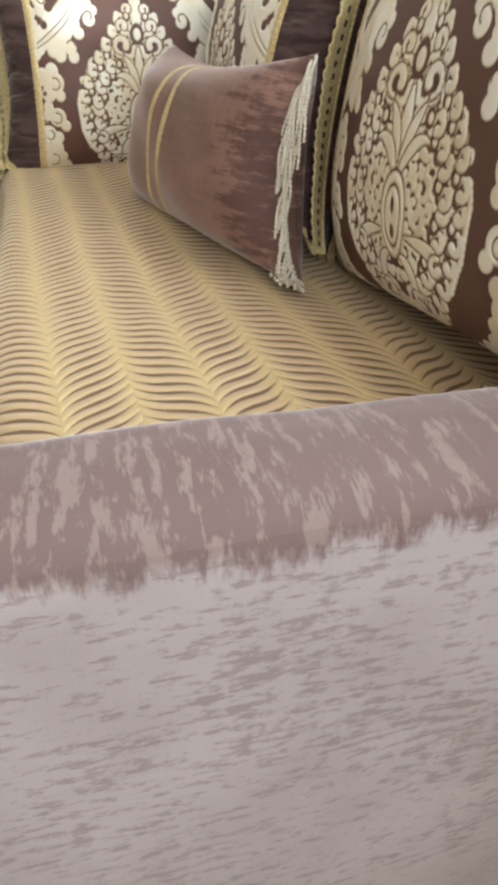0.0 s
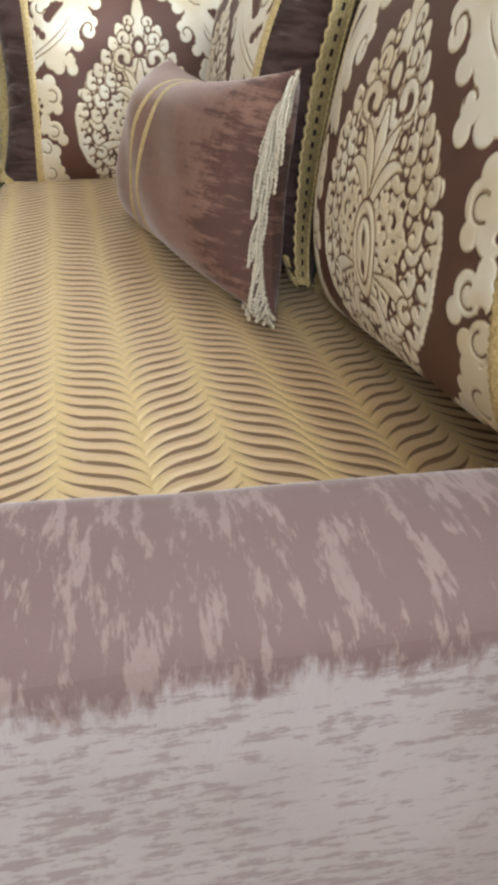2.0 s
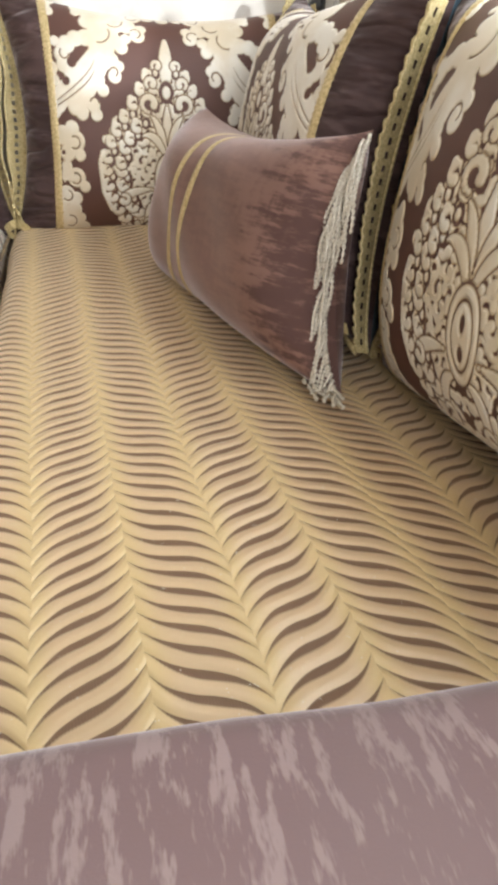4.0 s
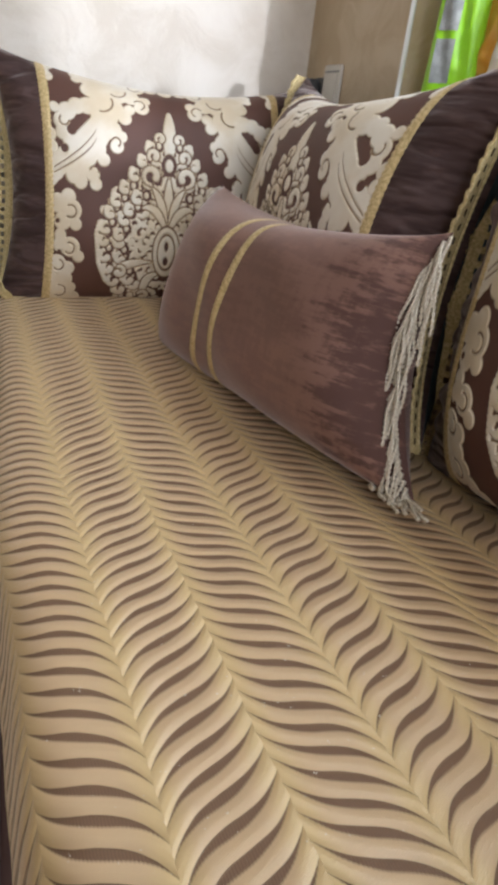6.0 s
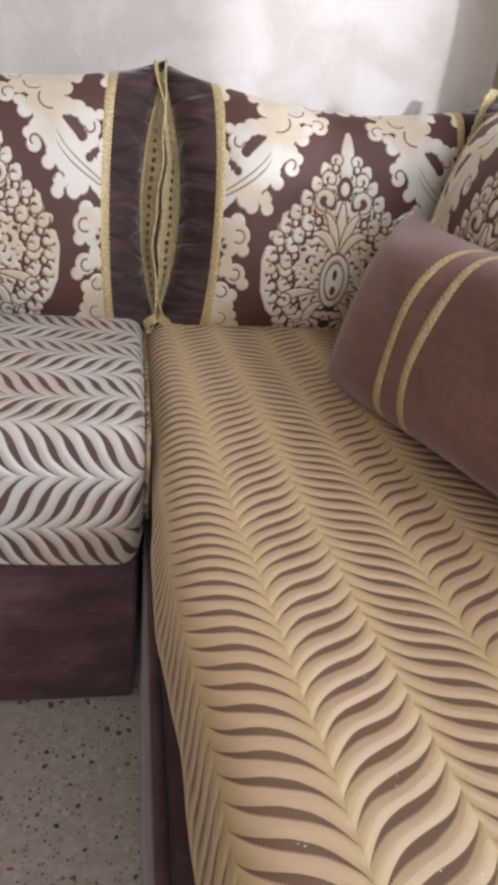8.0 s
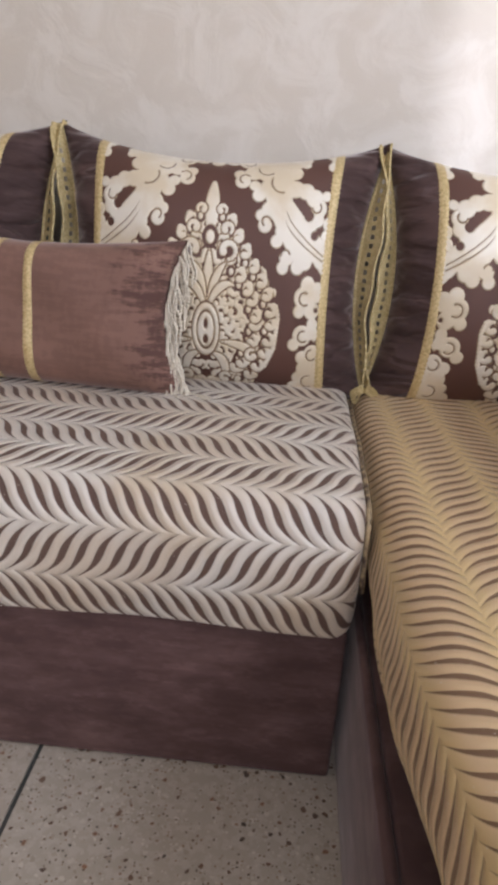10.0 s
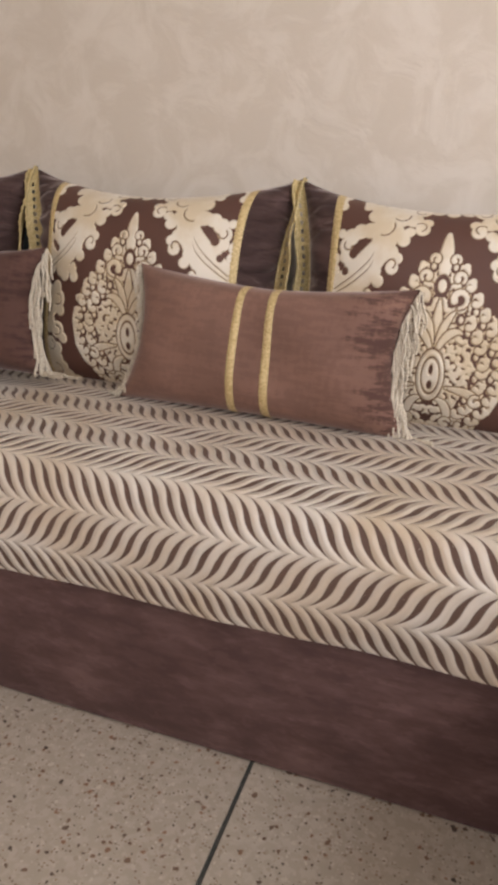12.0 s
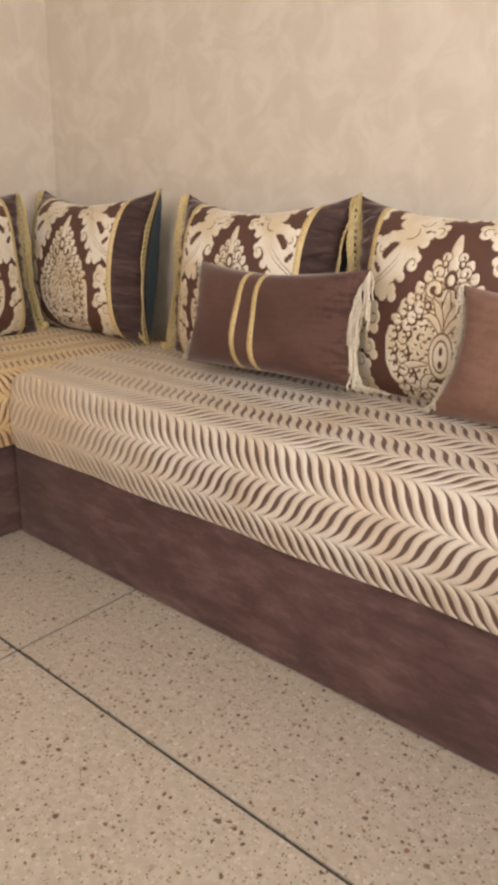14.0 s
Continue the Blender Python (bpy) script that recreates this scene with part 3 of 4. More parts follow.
def motif(a, b):
    """Signed size of the damask: above 0 on the pale raised motif. a across from the middle, b up from the bottom, in metres."""
    X, Y = np.abs(a), b

    def disc(cx, cy, r, flat=1.0):
        return r - np.hypot(X - cx, (Y - cy) * flat)

    def stroke(p0, p1, p2, r0, r1, n=14, swell=0.0):
        """A bent, tapered leaf from p0 by p1 to p2."""
        out = np.full(X.shape, -1.0)
        for k in np.linspace(0, 1, n):
            cx, cy = [(1 - k) ** 2 * p0[c] + 2 * k * (1 - k) * p1[c] + k * k * p2[c] for c in (0, 1)]
            out = np.maximum(out, disc(cx, cy, r0 + (r1 - r0) * k + swell * math.sin(math.pi * k)))
        return out

    def curl(cx, cy, r, w, start, sweep):
        """A C-shaped scroll that thickens towards its round inner end."""
        out = np.full(X.shape, -1.0)
        for k in np.linspace(0, 1, 12):
            th, q = start + sweep * k, r * (1 - 0.38 * k * k)
            out = np.maximum(out, disc(cx + q * math.cos(th), cy + q * math.sin(th), w * (0.62 + 0.55 * k)))
        return out

    def line(cx, cy, r, start, sweep, w=0.0008):
        """A thin engraved arc."""
        d = np.mod((np.arctan2(Y - cy, X - cx) - start) * (1 if sweep > 0 else -1), 2 * np.pi)
        return np.where(d < abs(sweep), np.abs(np.hypot(X - cx, Y - cy) - r) - w, 1.0)

    # pointed drop-shaped medallion: half width against height
    ky = np.array([0.006, 0.02, 0.05, 0.10, 0.155, 0.205, 0.24, 0.265, 0.30, 0.34, 0.365, 0.384])
    kx = np.array([0.040, 0.078, 0.108, 0.130, 0.135, 0.119, 0.096, 0.077, 0.056, 0.030, 0.014, 0.001])
    inside = np.interp(Y, ky, kx, left=-0.05, right=-0.05) - X
    med = np.full(X.shape, -1.0)

    def lay(shape, gap=0.0014):
        """Raises a shape with a thin groove round it."""
        return np.maximum(np.minimum(med, -shape - gap), shape)

    rim = np.stack([np.interp(np.linspace(0, 1, 400), np.linspace(0, 1, len(ky)), kx), np.interp(np.linspace(0, 1, 400), np.linspace(0, 1, len(ky)), ky)], 1)
    along = np.r_[0, np.cumsum(np.hypot(*np.diff(rim, axis=0).T))]
    rng = np.random.default_rng(5)
    # small curls and drops in staggered rows fill the inside
    for row, yy in enumerate(np.arange(0.020, 0.335, 0.0175)):
        half = np.interp(yy, ky, kx) - 0.010
        for k, xx in enumerate(np.arange(0.009 + 0.010 * (row % 2), half, 0.0205)):
            cx, cy, turn = xx + rng.uniform(-0.003, 0.003), yy + rng.uniform(-0.003, 0.003), rng.uniform(-1.2, 1.2)
            med = np.maximum(med, curl(cx, cy, rng.uniform(0.0072, 0.0098), 0.0049, math.atan2(cy - 0.13, cx) + turn, 4.3 if (row + k) % 2 else -4.3))
            med = np.maximum(med, disc(cx + 0.0102, cy + rng.uniform(-0.004, 0.004), 0.0056, 0.7))
    # two rings of scrolls that follow the outline, with beads between them
    for inset, gap, size, shift in ((0.012, 0.0285, 1.0, 0.3), (0.041, 0.030, 1.0, 0.85)):
        for i, d in enumerate(np.arange(gap * shift, along[-1] - 0.085 + 0.03 * (inset < 0.02), gap)):
            p = np.array([np.interp(d, along, rim[:, c]) for c in (0, 1)])
            tang = np.array([np.interp(d + 0.004, along, rim[:, c]) for c in (0, 1)]) - p
            tang /= np.linalg.norm(tang) + 1e-9
            inward = np.array([-tang[1], tang[0]])
            c = p + inward * inset
            if c[0] < 0.012:
                continue
            big = size * (0.0112 if i % 2 else 0.0098) * (1 - 0.25 * c[1] / 0.38)
            face = math.atan2(-inward[1], -inward[0])
            med = np.minimum(med, -disc(c[0], c[1], big * 0.9))
            med = lay(curl(c[0], c[1], big, 0.0056, face + 2.2, -4.6))
            out = c - inward * (big * 0.9) + tang * big * 0.5
            med = np.maximum(med, disc(out[0], out[1], 0.0072))
            bead = c + tang * gap / 2 + inward * 0.010
            med = np.minimum(med, -disc(bead[0], bead[1], 0.0085, 0.8))
            med = np.maximum(med, disc(bead[0] + 0.001, bead[1], 0.0048, 0.75))
    for k, d in enumerate(np.arange(0.10, 0.215, 0.0075)):
        med = np.maximum(med, disc(np.interp(d, along, rim[:, 0]) + 0.001, np.interp(d, along, rim[:, 1]), 0.0052))
    # finial, bead and paired scrolls near the point
    med = np.maximum(med, stroke((0, 0.305), (0, 0.34), (0, 0.384), 0.010, 0.004, 12, 0.006))
    for cx, cy, r, w, start, sweep in ((0.019, 0.330, 0.0075, 0.0048, -0.6, 4.4), (0.031, 0.298, 0.0088, 0.0055, -0.8, 4.4), (0.034, 0.262, 0.0145, 0.0062, -1.4, 4.8)):
        med = np.minimum(med, -disc(cx, cy, r * 0.8))
        med = lay(curl(cx, cy, r, w, start, sweep))
    med = np.minimum(med, -disc(0, 0.283, 0.014, 0.7))
    med = np.maximum(med, disc(0, 0.283, 0.0085, 0.7))
    # palmette
    for tip, bend, w in (((0.0, 0.262), (0.0, 0.215), 0.0070), ((0.030, 0.240), (0.010, 0.222), 0.0048), ((0.048, 0.205), (0.022, 0.215), 0.0050)):
        leaf = stroke((0.003, 0.165), bend, tip, 0.003, 0.0022, 16, w)
        med = lay(leaf)
    # slotted oval and the lobes that fan out below it
    for lean, reach in ((0.45, 0.092), (1.25, 0.098)):
        dx, dy = math.sin(lean), -math.cos(lean)
        tip = (dx * reach, 0.118 + dy * reach)
        med = lay(stroke((dx * 0.034, 0.118 + dy * 0.04), (dx * reach * 0.7 + 0.014, 0.118 + dy * reach * 0.5), tip, 0.003, 0.0055, 14, 0.004))
        med = lay(curl(tip[0] * 0.96, tip[1] - 0.002, 0.0095, 0.0055, lean, 4.4))
    oval = 0.026 - np.hypot(X, (Y - 0.125) * 0.54)
    med = lay(oval)
    med = np.minimum(med, np.abs(0.017 - np.hypot(X, (Y - 0.125) * 0.50)) - 0.0007)
    med = np.minimum(med, -disc(0.0, 0.137, 0.0036, 0.42))
    med = np.minimum(med, -disc(0.0, 0.108, 0.0046, 0.6))
    med = np.maximum(med, stroke((0, 0.012), (0.04, 0.004), (0.085, 0.014), 0.011, 0.008, 16))
    med = np.where(inside > -0.016, med, -1.0)
    # leafy spray of the upper corner
    out = np.full(X.shape, -1.0)
    for cx, cy, r in ((0.0, 0.440, 0.011), (0.03, 0.448, 0.014), (0.06, 0.441, 0.018), (0.09, 0.437, 0.020), (0.118, 0.436, 0.020), (0.145, 0.438, 0.016), (0.165, 0.447, 0.010),
                      (0.166, 0.432, 0.007), (0.051, 0.386, 0.0125), (0.044, 0.403, 0.009), (0.07, 0.408, 0.016), (0.095, 0.41, 0.02), (0.12, 0.405, 0.02), (0.145, 0.41, 0.014),
                      (0.098, 0.308, 0.011), (0.090, 0.325, 0.009), (0.106, 0.335, 0.015), (0.083, 0.360, 0.011), (0.074, 0.378, 0.009), (0.105, 0.375, 0.02), (0.126, 0.36, 0.018), (0.128, 0.385, 0.018)):
        out = np.maximum(out, disc(cx, cy, r + 0.0022))
    # broad stem, its lobes, and the curl over it
    out = np.maximum(out, stroke((0.122, 0.36), (0.150, 0.315), (0.228, 0.252), 0.016, 0.022))
    out = np.maximum(out, stroke((0.110, 0.365), (0.128, 0.315), (0.172, 0.262), 0.018, 0.020))
    for cx, cy, r in ((0.122, 0.283, 0.010), (0.130, 0.300, 0.011), (0.137, 0.240, 0.010), (0.143, 0.257, 0.012), (0.157, 0.268, 0.014), (0.166, 0.243, 0.012), (0.180, 0.252, 0.013),
                      (0.150, 0.376, 0.015), (0.170, 0.373, 0.014), (0.188, 0.361, 0.015), (0.199, 0.343, 0.014), (0.198, 0.324, 0.012), (0.188, 0.312, 0.009), (0.211, 0.366, 0.008),
                      (0.223, 0.318, 0.011), (0.219, 0.298, 0.009), (0.215, 0.456, 0.009), (0.219, 0.427, 0.010), (0.224, 0.442, 0.010)):
        out = np.maximum(out, disc(cx, cy, r + 0.0022))
    # leaf border along the braid
    for cx, cy, r in ((0.190, 0.215, 0.013), (0.184, 0.192, 0.018), (0.202, 0.172, 0.015), (0.176, 0.168, 0.010), (0.212, 0.203, 0.016), (0.206, 0.147, 0.010), (0.186, 0.126, 0.017),
                      (0.170, 0.109, 0.010), (0.203, 0.130, 0.015), (0.211, 0.092, 0.017), (0.196, 0.064, 0.015), (0.189, 0.086, 0.011), (0.206, 0.036, 0.019), (0.177, 0.023, 0.013),
                      (0.156, 0.012, 0.010), (0.221, 0.062, 0.013), (0.182, 0.046, 0.009), (0.135, 0.004, 0.008)):
        out = np.maximum(out, disc(cx, cy, r + 0.0022))
    for cx, cy, r in ((0.207, 0.228, 0.006), (0.207, 0.115, 0.0045), (0.212, 0.172, 0.004), (0.180, 0.330, 0.009), (0.195, 0.297, 0.007), (0.170, 0.343, 0.004)):
        out = np.minimum(out, -disc(cx, cy, r))
    # engraved veins and spirals
    for cx, cy, r, start, sweep in ((0.055, 0.392, 0.010, 0.5, 4.0), (0.100, 0.315, 0.008, 0.3, 4.0), (0.194, 0.345, 0.009, 1.0, -4.2), (0.186, 0.190, 0.011, 1.0, 4.4), (0.188, 0.124, 0.010, 1.2, 4.4),
                                    (0.208, 0.091, 0.010, 1.6, 4.2), (0.203, 0.038, 0.012, 1.2, 4.2), (0.06, 0.44, 0.010, 3.4, 3.6), (0.094, 0.420, 0.016, 3.0, 2.6), (0.124, 0.388, 0.020, 2.6, 2.4),
                                    (0.027, 0.432, 0.013, 0.2, 2.8), (0.140, 0.262, 0.008, 0.0, 3.6)):
        out = np.minimum(out, line(cx, cy, r, start, sweep))
    for q in (-0.012, 0.004):
        t = np.clip((X - 0.135) / 0.09, 0, 1)
        vein = np.abs(Y - (0.335 + q * (1 - 0.5 * t) - 0.078 * t ** 0.62)) - 0.0006
        out = np.where((X > 0.135) & (X < 0.218), np.minimum(out, vein), out)
    return np.clip(np.maximum(med, out), -0.02, 0.006)


DAMASK = {}                      # the pattern, worked out once for each mesh size
EARS = {1: 0.010, 2: 0.014, 3: 0.014, 4: 0.014, 5: 0.014, 6: 0.03, 7: 0.05, 11: 0.006}      # cushions whose top corners poke up


def pad(u, v, w, h, t, rng_seed, wrinkle=0.0, pinch=0.085, full=2.6):
    """The front half of a stuffed cushion: u, v from -1 to 1; local x across, z up, front towards -y."""
    x = u * w / 2 * (1 - 1.6 * pinch * (1 - v ** 2) * np.abs(u) ** 3)
    if h < 0.4:
        x = x * (1 - (0.135 if rng_seed == 11 else 0.05) * v)
    z = v * h / 2 * (1 - np.where(v > 0, 2.2, 0.5) * pinch * (1 - np.abs(u) ** 1.6) * np.abs(v) ** 3)
    z = z + EARS.get(rng_seed, 0.0) * np.clip(v, 0, 1) ** 1.5 * np.abs(u) ** 5
    if h < 0.4:
        full, pinch = 3.6, 0.06
    ru, rv = 1 - np.abs(u) ** full, 1 - np.abs(v) ** (0.5 * full + 1.3)
    depth = t / 2 * (np.clip(ru, 0, 1) ** 0.5) * (np.clip(rv, 0, 1) ** 0.5)
    k = rng_seed * 1.37
    depth = depth * (1 + 0.05 * np.sin(3.1 * u + k) * np.cos(2.3 * v + 2 * k)) + 0.003 * np.sin(9 * u + 4 * v + k) * ru * rv
    if wrinkle:
        fold = np.clip((np.abs(u) - 0.73) / 0.2, 0, 1)
        depth = depth + wrinkle * fold * np.clip(rv, 0, 1) * np.clip(ru * 3, 0, 1) * (np.sin(19 * v + 3 * np.sin(5 * v + k) + 4 * u) + 0.5 * np.sin(41 * v + k))
    return np.stack([x, -depth, z], -1)


def patch(name, u0, u1, nu, nv, w, h, t, seed, material, parent, lift=0.0, front=True, wrinkle=0.0, attr=False, label="", v0=-1.0, v1=1.0):
    u, v = np.meshgrid(np.linspace(u0, u1, nu), np.linspace(v0, v1, nv))
    p = pad(u, v, w, h, t, seed, wrinkle)
    p[..., 1] -= lift
    values = None
    if attr:
        key = (nu, nv, u0, u1)
        if key not in DAMASK:
            DAMASK[key] = motif(u / max(abs(u0), abs(u1)) * MW / 2, (v + 1) / 2 * MH)
        values = DAMASK[key]
        p[..., 1] -= np.clip(values * 0.6, 0, 0.0014)
    if not front:
        p[..., 1] *= -1
    return part_mesh(name, grid_mesh(name, p, attr=values, flip=not front), material, parent, label)


def braid(name, u, w, h, t, seed, width, material, parent, wrinkle=0.0, lift=0.0015, v0=-0.99, v1=0.99, tooth=0.0022, n=110, slope=0.0):
    v = np.linspace(v0, v1, n)
    side = np.where(np.arange(n) % 2, tooth, 0.0)
    du = 2 / w
    cols = []
    for k, up in ((-1, 0.0), (-0.75, 1.0), (-0.2, 1.4), (0.2, 1.4), (0.75, 1.0), (1, 0.0)):
        uu = u + slope * v + k * (width / 2 + (side if abs(k) == 1 else 0)) * du
        p = pad(uu, v, w, h, t, seed, wrinkle)
        p[:, 1] -= lift * (0.3 + up) + 0.0006 * (np.arange(n) % 2)
        cols.append(p)
    return part_mesh(name, grid_mesh(name, np.stack(cols, 1)), material, parent)


def lace(side, w, h, t, seed, parent, reach=0.052):
    """An eyelet lace edging that stands off the side seam towards the front."""
    n = 121
    v = np.linspace(-0.99, 0.985, n)
    root = pad(np.full(n, side * 0.995), v, w, h, t, seed)
    soup = Soup()
    wave = 0.006 * np.sin(np.linspace(0, 9, n) + seed) + 0.002 * np.sin(np.linspace(0, 31, n))
    cols = []
    for k in np.linspace(0, 1, 6):
        p = root.copy()
        bulge = np.sin(np.pi * (v + 1) / 2) ** 0.5
        p[:, 0] += side * (0.002 + 0.027 * k * bulge) + wave * k
        p[:, 1] -= reach * k * (0.25 + 0.35 * bulge) + (0.0025 * (np.arange(n) % 4 < 2) if k == 1 else 0)
        cols.append(p)
    pts = np.stack(cols, 1)
    skip = np.zeros((n - 1, 5), bool)
    for r0 in range(3, n - 6, 4):
        skip[r0:r0 + 2, 2] = True
    soup.grid(pts, skip=skip)
    turn = np.linspace(0, 4.6, 22)
    tail = pts[0, 3] + np.stack([side * 0.016 * np.sin(turn) * (1 - turn / 14), -0.010 - 0.016 * (1 - np.cos(turn)) * 0.8, 0.014 - 0.014 * np.cos(turn * 0.8)], 1)
    wide = np.array([side * 0.004, -0.006, 0.011])
    soup.grid(np.stack([tail - wide * 0.6, tail, tail + wide], 1))
    for k in (0, 5):
        soup.grid(tube_rings(pts[:, k], 0.0022 + 0.0008 * (np.arange(n) % 2), 5), True)
    return part_mesh("lace_edging", soup.mesh("lace_edging"), M_LACE, parent)


def back_cushion(m, w, h, t, seed, label, fine=True, back=0.9):
    root = thing("back_cushion", label, "cushion", "back cushions")
    e = 0.70
    wr = 0.009
    nu, nv = (300, 300) if fine else (150, 150)
    patch("damask_panel", -e, e, nu, nv, w, h, t, seed, M_DAMASK, root, 0.0, True, 0.0, True, "brown panel with raised cream damask")
    patch("side_panel", -1.0, -e, 22, 90, w, h, t, seed, M_SIDE, root, 0.0, True, wr, label="dark brown velvet side")
    patch("side_panel", e, 1.0, 22, 90, w, h, t, seed, M_SIDE, root, 0.0, True, wr, label="dark brown velvet side")
    patch("back_panel", -1.0, 1.0, 40, 40, w, h, t * back, seed, M_BLUE, root, 0.0, False, label="slate blue lining")
    for u in (-e, e):
        braid("braid", u, w, h, t, seed, 0.016, M_BRAID, root)
    for side in (-1, 1):
        lace(side, w, h, t, seed, root)
    root.matrix_basis = m
    return root


def stand(x, y, z, turn, lean, roll=0.0):
    """A pose for a cushion: its front faces -y before the turn about z; lean tips its top backwards."""
    return Matrix.Translation((x, y, z)) @ pose(0, 0, 0, 0, 0, turn) @ pose(0, 0, 0, -lean, roll, 0)


CUSHION = "brown cushion, cream damask, gold braid and lace"
H, T = 0.475, 0.27
ZC_ = 0.455 + H / 2
back_cushion(stand(0.345, 0.55, ZC_, 0, 7), 0.665, H, T, 1, CUSHION + ", in the corner")
back_cushion(stand(-0.285, 0.55, ZC_, 0, 7), 0.625, H, T, 2, CUSHION)
back_cushion(stand(-0.913, 0.55, ZC_ + 0.005, 0, 8), 0.65, H, T, 3, CUSHION)
back_cushion(stand(-1.535, 0.55, ZC_ + 0.012, 0, 8), 0.60, H, T, 4, CUSHION)
back_cushion(stand(-2.26, 0.55, ZC_ + 0.030, 0, 8), 0.62, H, T, 5, CUSHION + ", far corner")
back_cushion(stand(0.585, 0.098, ZC_ + 0.012, -90, 8, -2.5), 0.72, H, T, 6, CUSHION + ", by the window", back=0.6)
back_cushion(stand(0.638, -0.528, ZC_ + 0.022, -88, 7, -6), 0.66, H, 0.22, 7, CUSHION + ", tilted", back=0.4)
back_cushion(stand(-2.45, 0.10, ZC_ + 0.025, 90, 8), 0.62, H, T, 8, CUSHION + ", by side wall", False)


def fringe(side, w, h, t, seed, parent, n=44, long=0.085):
    """Looped twisted cords along a side seam, which hang down and out."""
    rng = np.random.default_rng(seed)
    soup = Soup()
    k = np.linspace(0, 1, 31)
    for v in np.linspace(-0.95, 0.97, n):
        for layer in range(2):
            p = pad(np.array(side * 0.99), np.array(v), w, h, t, seed)
            out = long * rng.uniform(0.7, 1.1)
            drift = rng.uniform(-0.25, 0.55)
            z = p[2] - out * (k ** 1.25)
            low = -h / 2 + 0.002 + rng.uniform(0, 0.008)
            spill = np.maximum(0, low - z)
            x = p[0] + side * (0.004 + out * drift * np.sin(k * 1.5) * 0.6 + spill * rng.uniform(0.1, 0.9)) + 0.002 * np.sin(9 * k + rng.uniform(0, 6))
            y = p[1] + 0.001 - (rng.uniform(-0.004, 0.004) + 0.011 * layer) * np.sin(k * 2.2) - spill * rng.uniform(0.0, 0.5)
            path = np.stack([x, y, np.maximum(z, low)], 1)
            soup.grid(tube_rings(path, 0.0012 + 0.0017 * (np.arange(31) % 2), 5), True)
    return part_mesh("fringe", soup.mesh("fringe"), M_FRINGE, parent, "cream twisted cord fringe")


def throw_pillow(m, w, h, t, seed, label, bands, short=0.075, slope=0.0, cloth=None):
    root = thing("throw_pillow", label, "pillow", "throw pillows")
    patch("front", -1, 1, 70, 50, w, h, t, seed, cloth or M_PILLOW, root, wrinkle=0.0015)
    patch("back", -1, 1, 40, 30, w, h, t * 0.45, seed, cloth or M_PILLOW, root, front=False)
    for u in bands:
        braid("braid", u, w, h, t, seed, 0.013, M_BRAID, root, 0.0015, 0.0014, n=90, slope=slope)
    for side in (-1, 1):
        fringe(side, w, h, t, seed, root, long=0.088 if side > 0 else short)
    root.matrix_basis = m
    return root


P = "mauve velvet pillow, gold braids and cord fringe"
throw_pillow(stand(0.422, -0.050, 0.614, -77, 11, -2), 0.60, 0.295, 0.21, 11, P + ", on gold seat", (-0.20, -0.023), 0.02, 0.10)
throw_pillow(stand(-0.600, 0.380, 0.625, 0, 9, 1), 0.585, 0.275, 0.17, 12, P, (-0.12, 0.10), 0.03)
throw_pillow(stand(-1.340, 0.372, 0.647, 0, 9, -1), 0.54, 0.27, 0.17, 13, "dark brown velvet pillow, gold braids and cord fringe", (-0.20, 0.0), 0.008, 0.0, M_PILLOW_DARK)

# ---------------------------------------------------------------- small things
sock = thing("wall_socket", "white plastic wall socket on tan plaster", "socket")
block("plate", XE - 0.007, XE - 0.0005, 0.50, 0.585, 0.90, 0.985, M_SOCKET, sock, "", 0.003, 2)
block("insert", XE - 0.010, XE - 0.0065, 0.512, 0.573, 0.912, 0.968, M_SOCKET, sock, "", 0.002, 1)
block("rim", XE - 0.008, XE - 0.0065, 0.508, 0.577, 0.970, 0.9735, M_GREYLABEL, sock)


# small dark knob by the cushion corner; what it is stays unknown
plug = thing("dark_knob", "small black rounded knob against the tan wall", "plug")
block("body", XE - 0.034, XE - 0.006, 0.594, 0.626, 0.928, 0.958, M_DARKPLASTIC, plug, "", 0.010, 4, True)
block("collar", XE - 0.0065, XE - 0.0003, 0.590, 0.630, 0.924, 0.962, M_DARKPLASTIC, plug, "", 0.003, 2, True)


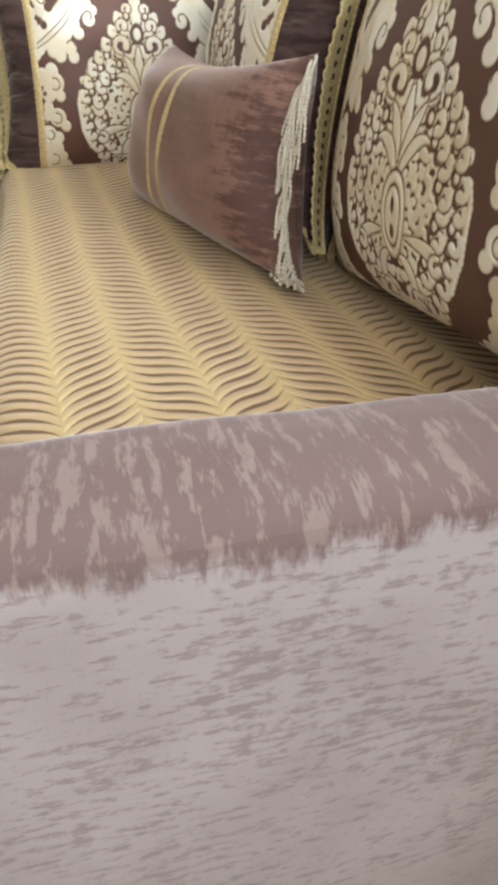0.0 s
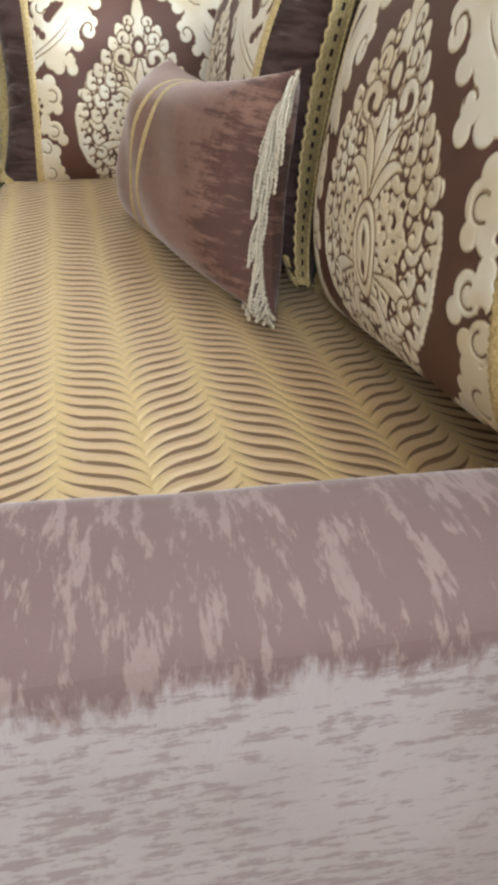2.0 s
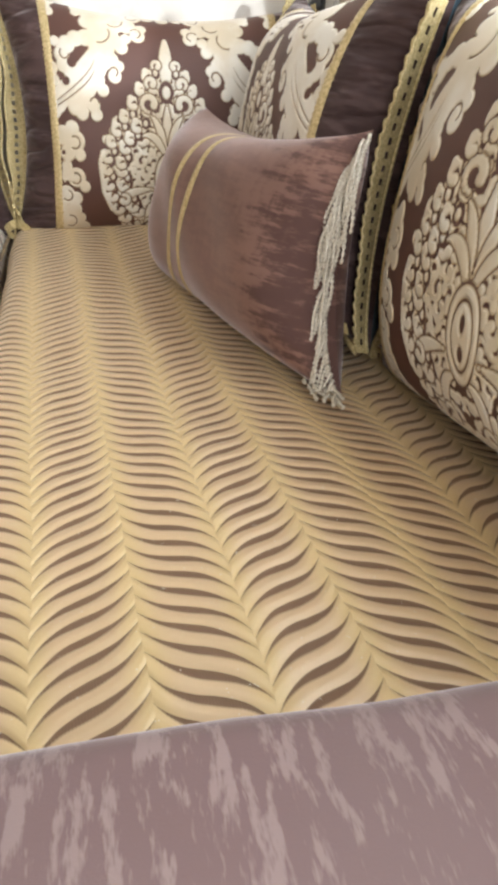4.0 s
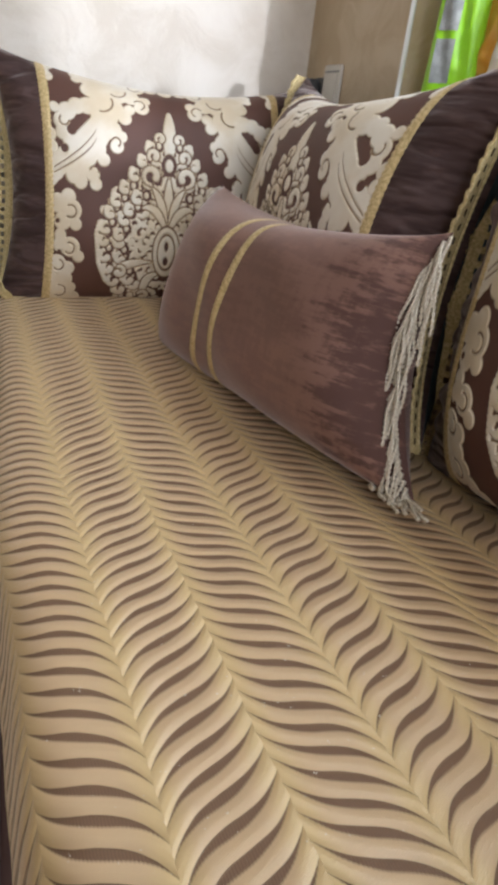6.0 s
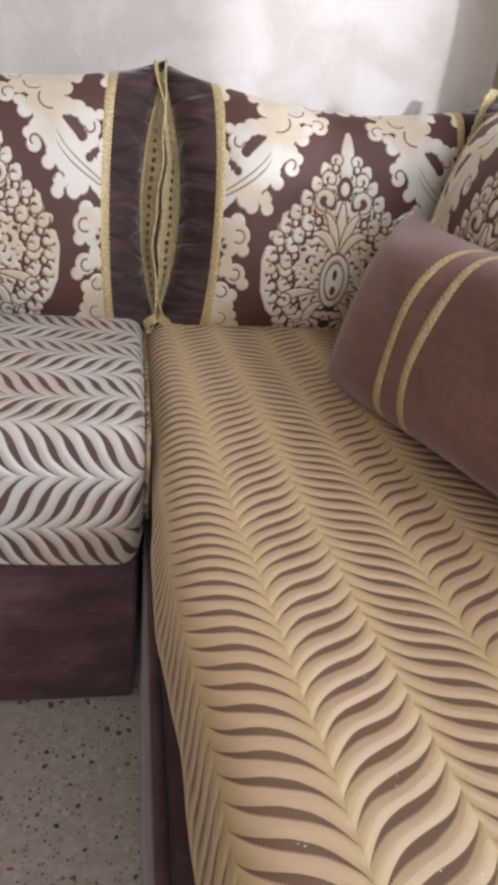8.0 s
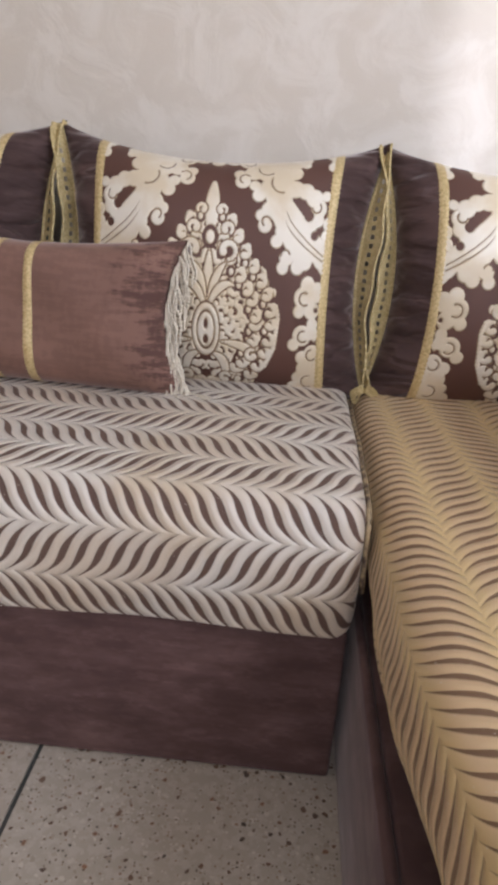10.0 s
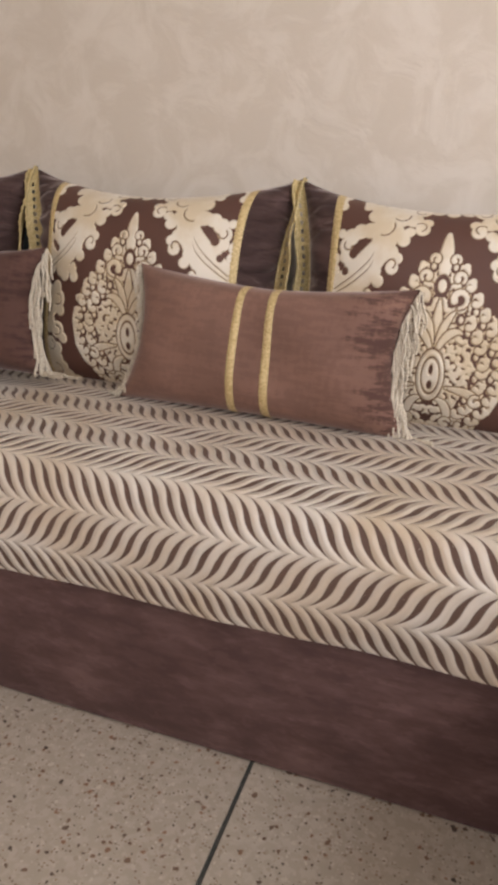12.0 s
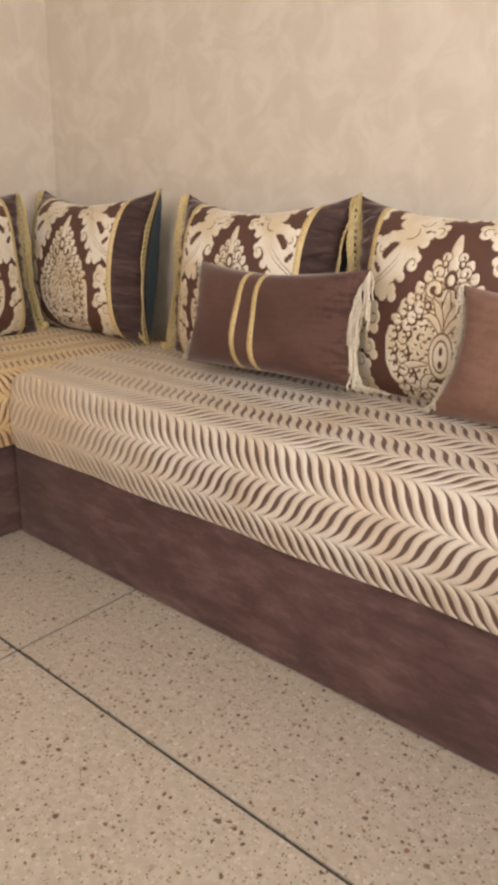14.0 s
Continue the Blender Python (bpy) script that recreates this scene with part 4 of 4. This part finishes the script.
def bag(name, w, h, t, seed, material, label, m, crumple=0.006):
    """A soft film packet standing on the sill."""
    root = thing(name, label, "packet", "packets on the sill")
    u, v = np.meshgrid(np.linspace(-1, 1, 30), np.linspace(-1, 1, 40))
    for front in (True, False):
        p = pad(u, v, w, h, t, seed)
        for i in range(p.shape[0]):
            for j in range(p.shape[1]):
                p[i, j, 1] -= crumple * noise.noise((u[i, j] * 3, v[i, j] * 5, seed)) * (1 - u[i, j] ** 4) * (1 - v[i, j] ** 4)
        if not front:
            p[..., 1] *= -1
        part_mesh("film", grid_mesh("film", p, flip=not front), material, root)
    root.matrix_basis = m
    return root


SILL = WIN_Z0 + 0.018
green = bag("green_packet", 0.092, 0.30, 0.05, 21, M_GREEN, "bright green film packet with grey labels on sill", stand(XE + 0.050, 0.180, SILL + 0.15, -50, 2), 0.002)
for k in range(3):
    patch("label_panel", -0.62, 0.08, 8, 8, 0.092, 0.30, 0.05, 21, M_GREYLABEL, green, 0.003, v0=-0.80 + 0.52 * k, v1=-0.36 + 0.52 * k)
bag("orange_packet", 0.11, 0.27, 0.07, 22, M_ORANGE, "orange translucent film packet on the window sill", stand(XE + 0.120, 0.145, SILL + 0.135, -55, 8), 0.014)
bag("clear_packet", 0.16, 0.26, 0.08, 23, M_CLEAR, "crumpled clear plastic packet on the window sill", stand(XE + 0.120, 0.050, SILL + 0.13, -60, 8), 0.020)
bag("yellow_packet", 0.16, 0.28, 0.05, 24, M_YELLOW, "yellow printed film packet on the window sill", stand(XE + 0.185, 0.020, SILL + 0.14, -60, 3), 0.008)

# ---------------------------------------------------------------- floor of cast terrazzo squares
floor = structure(block("floor", XW - 0.2, XE + WALL, YS - 0.2, YN + 0.2, -0.12, -0.004, M_GROUT), "terrazzo floor in large squares with dark joints", "floor")
GAP = 0.004
xs = [XW] + [-0.467 - k for k in (2, 1, 0)] + [0.533, XE]
ys = [YS] + [-0.325 - k for k in (2, 1, 0)] + [0.675, YN]
for x0, x1 in zip(xs, xs[1:]):
    for y0, y1 in zip(ys, ys[1:]):
        if x1 - x0 > 0.03 and y1 - y0 > 0.02:
            block("tile", x0 + GAP, x1 - GAP, y0 + GAP, y1 - GAP, -0.02, 0.0, M_TILE, floor)
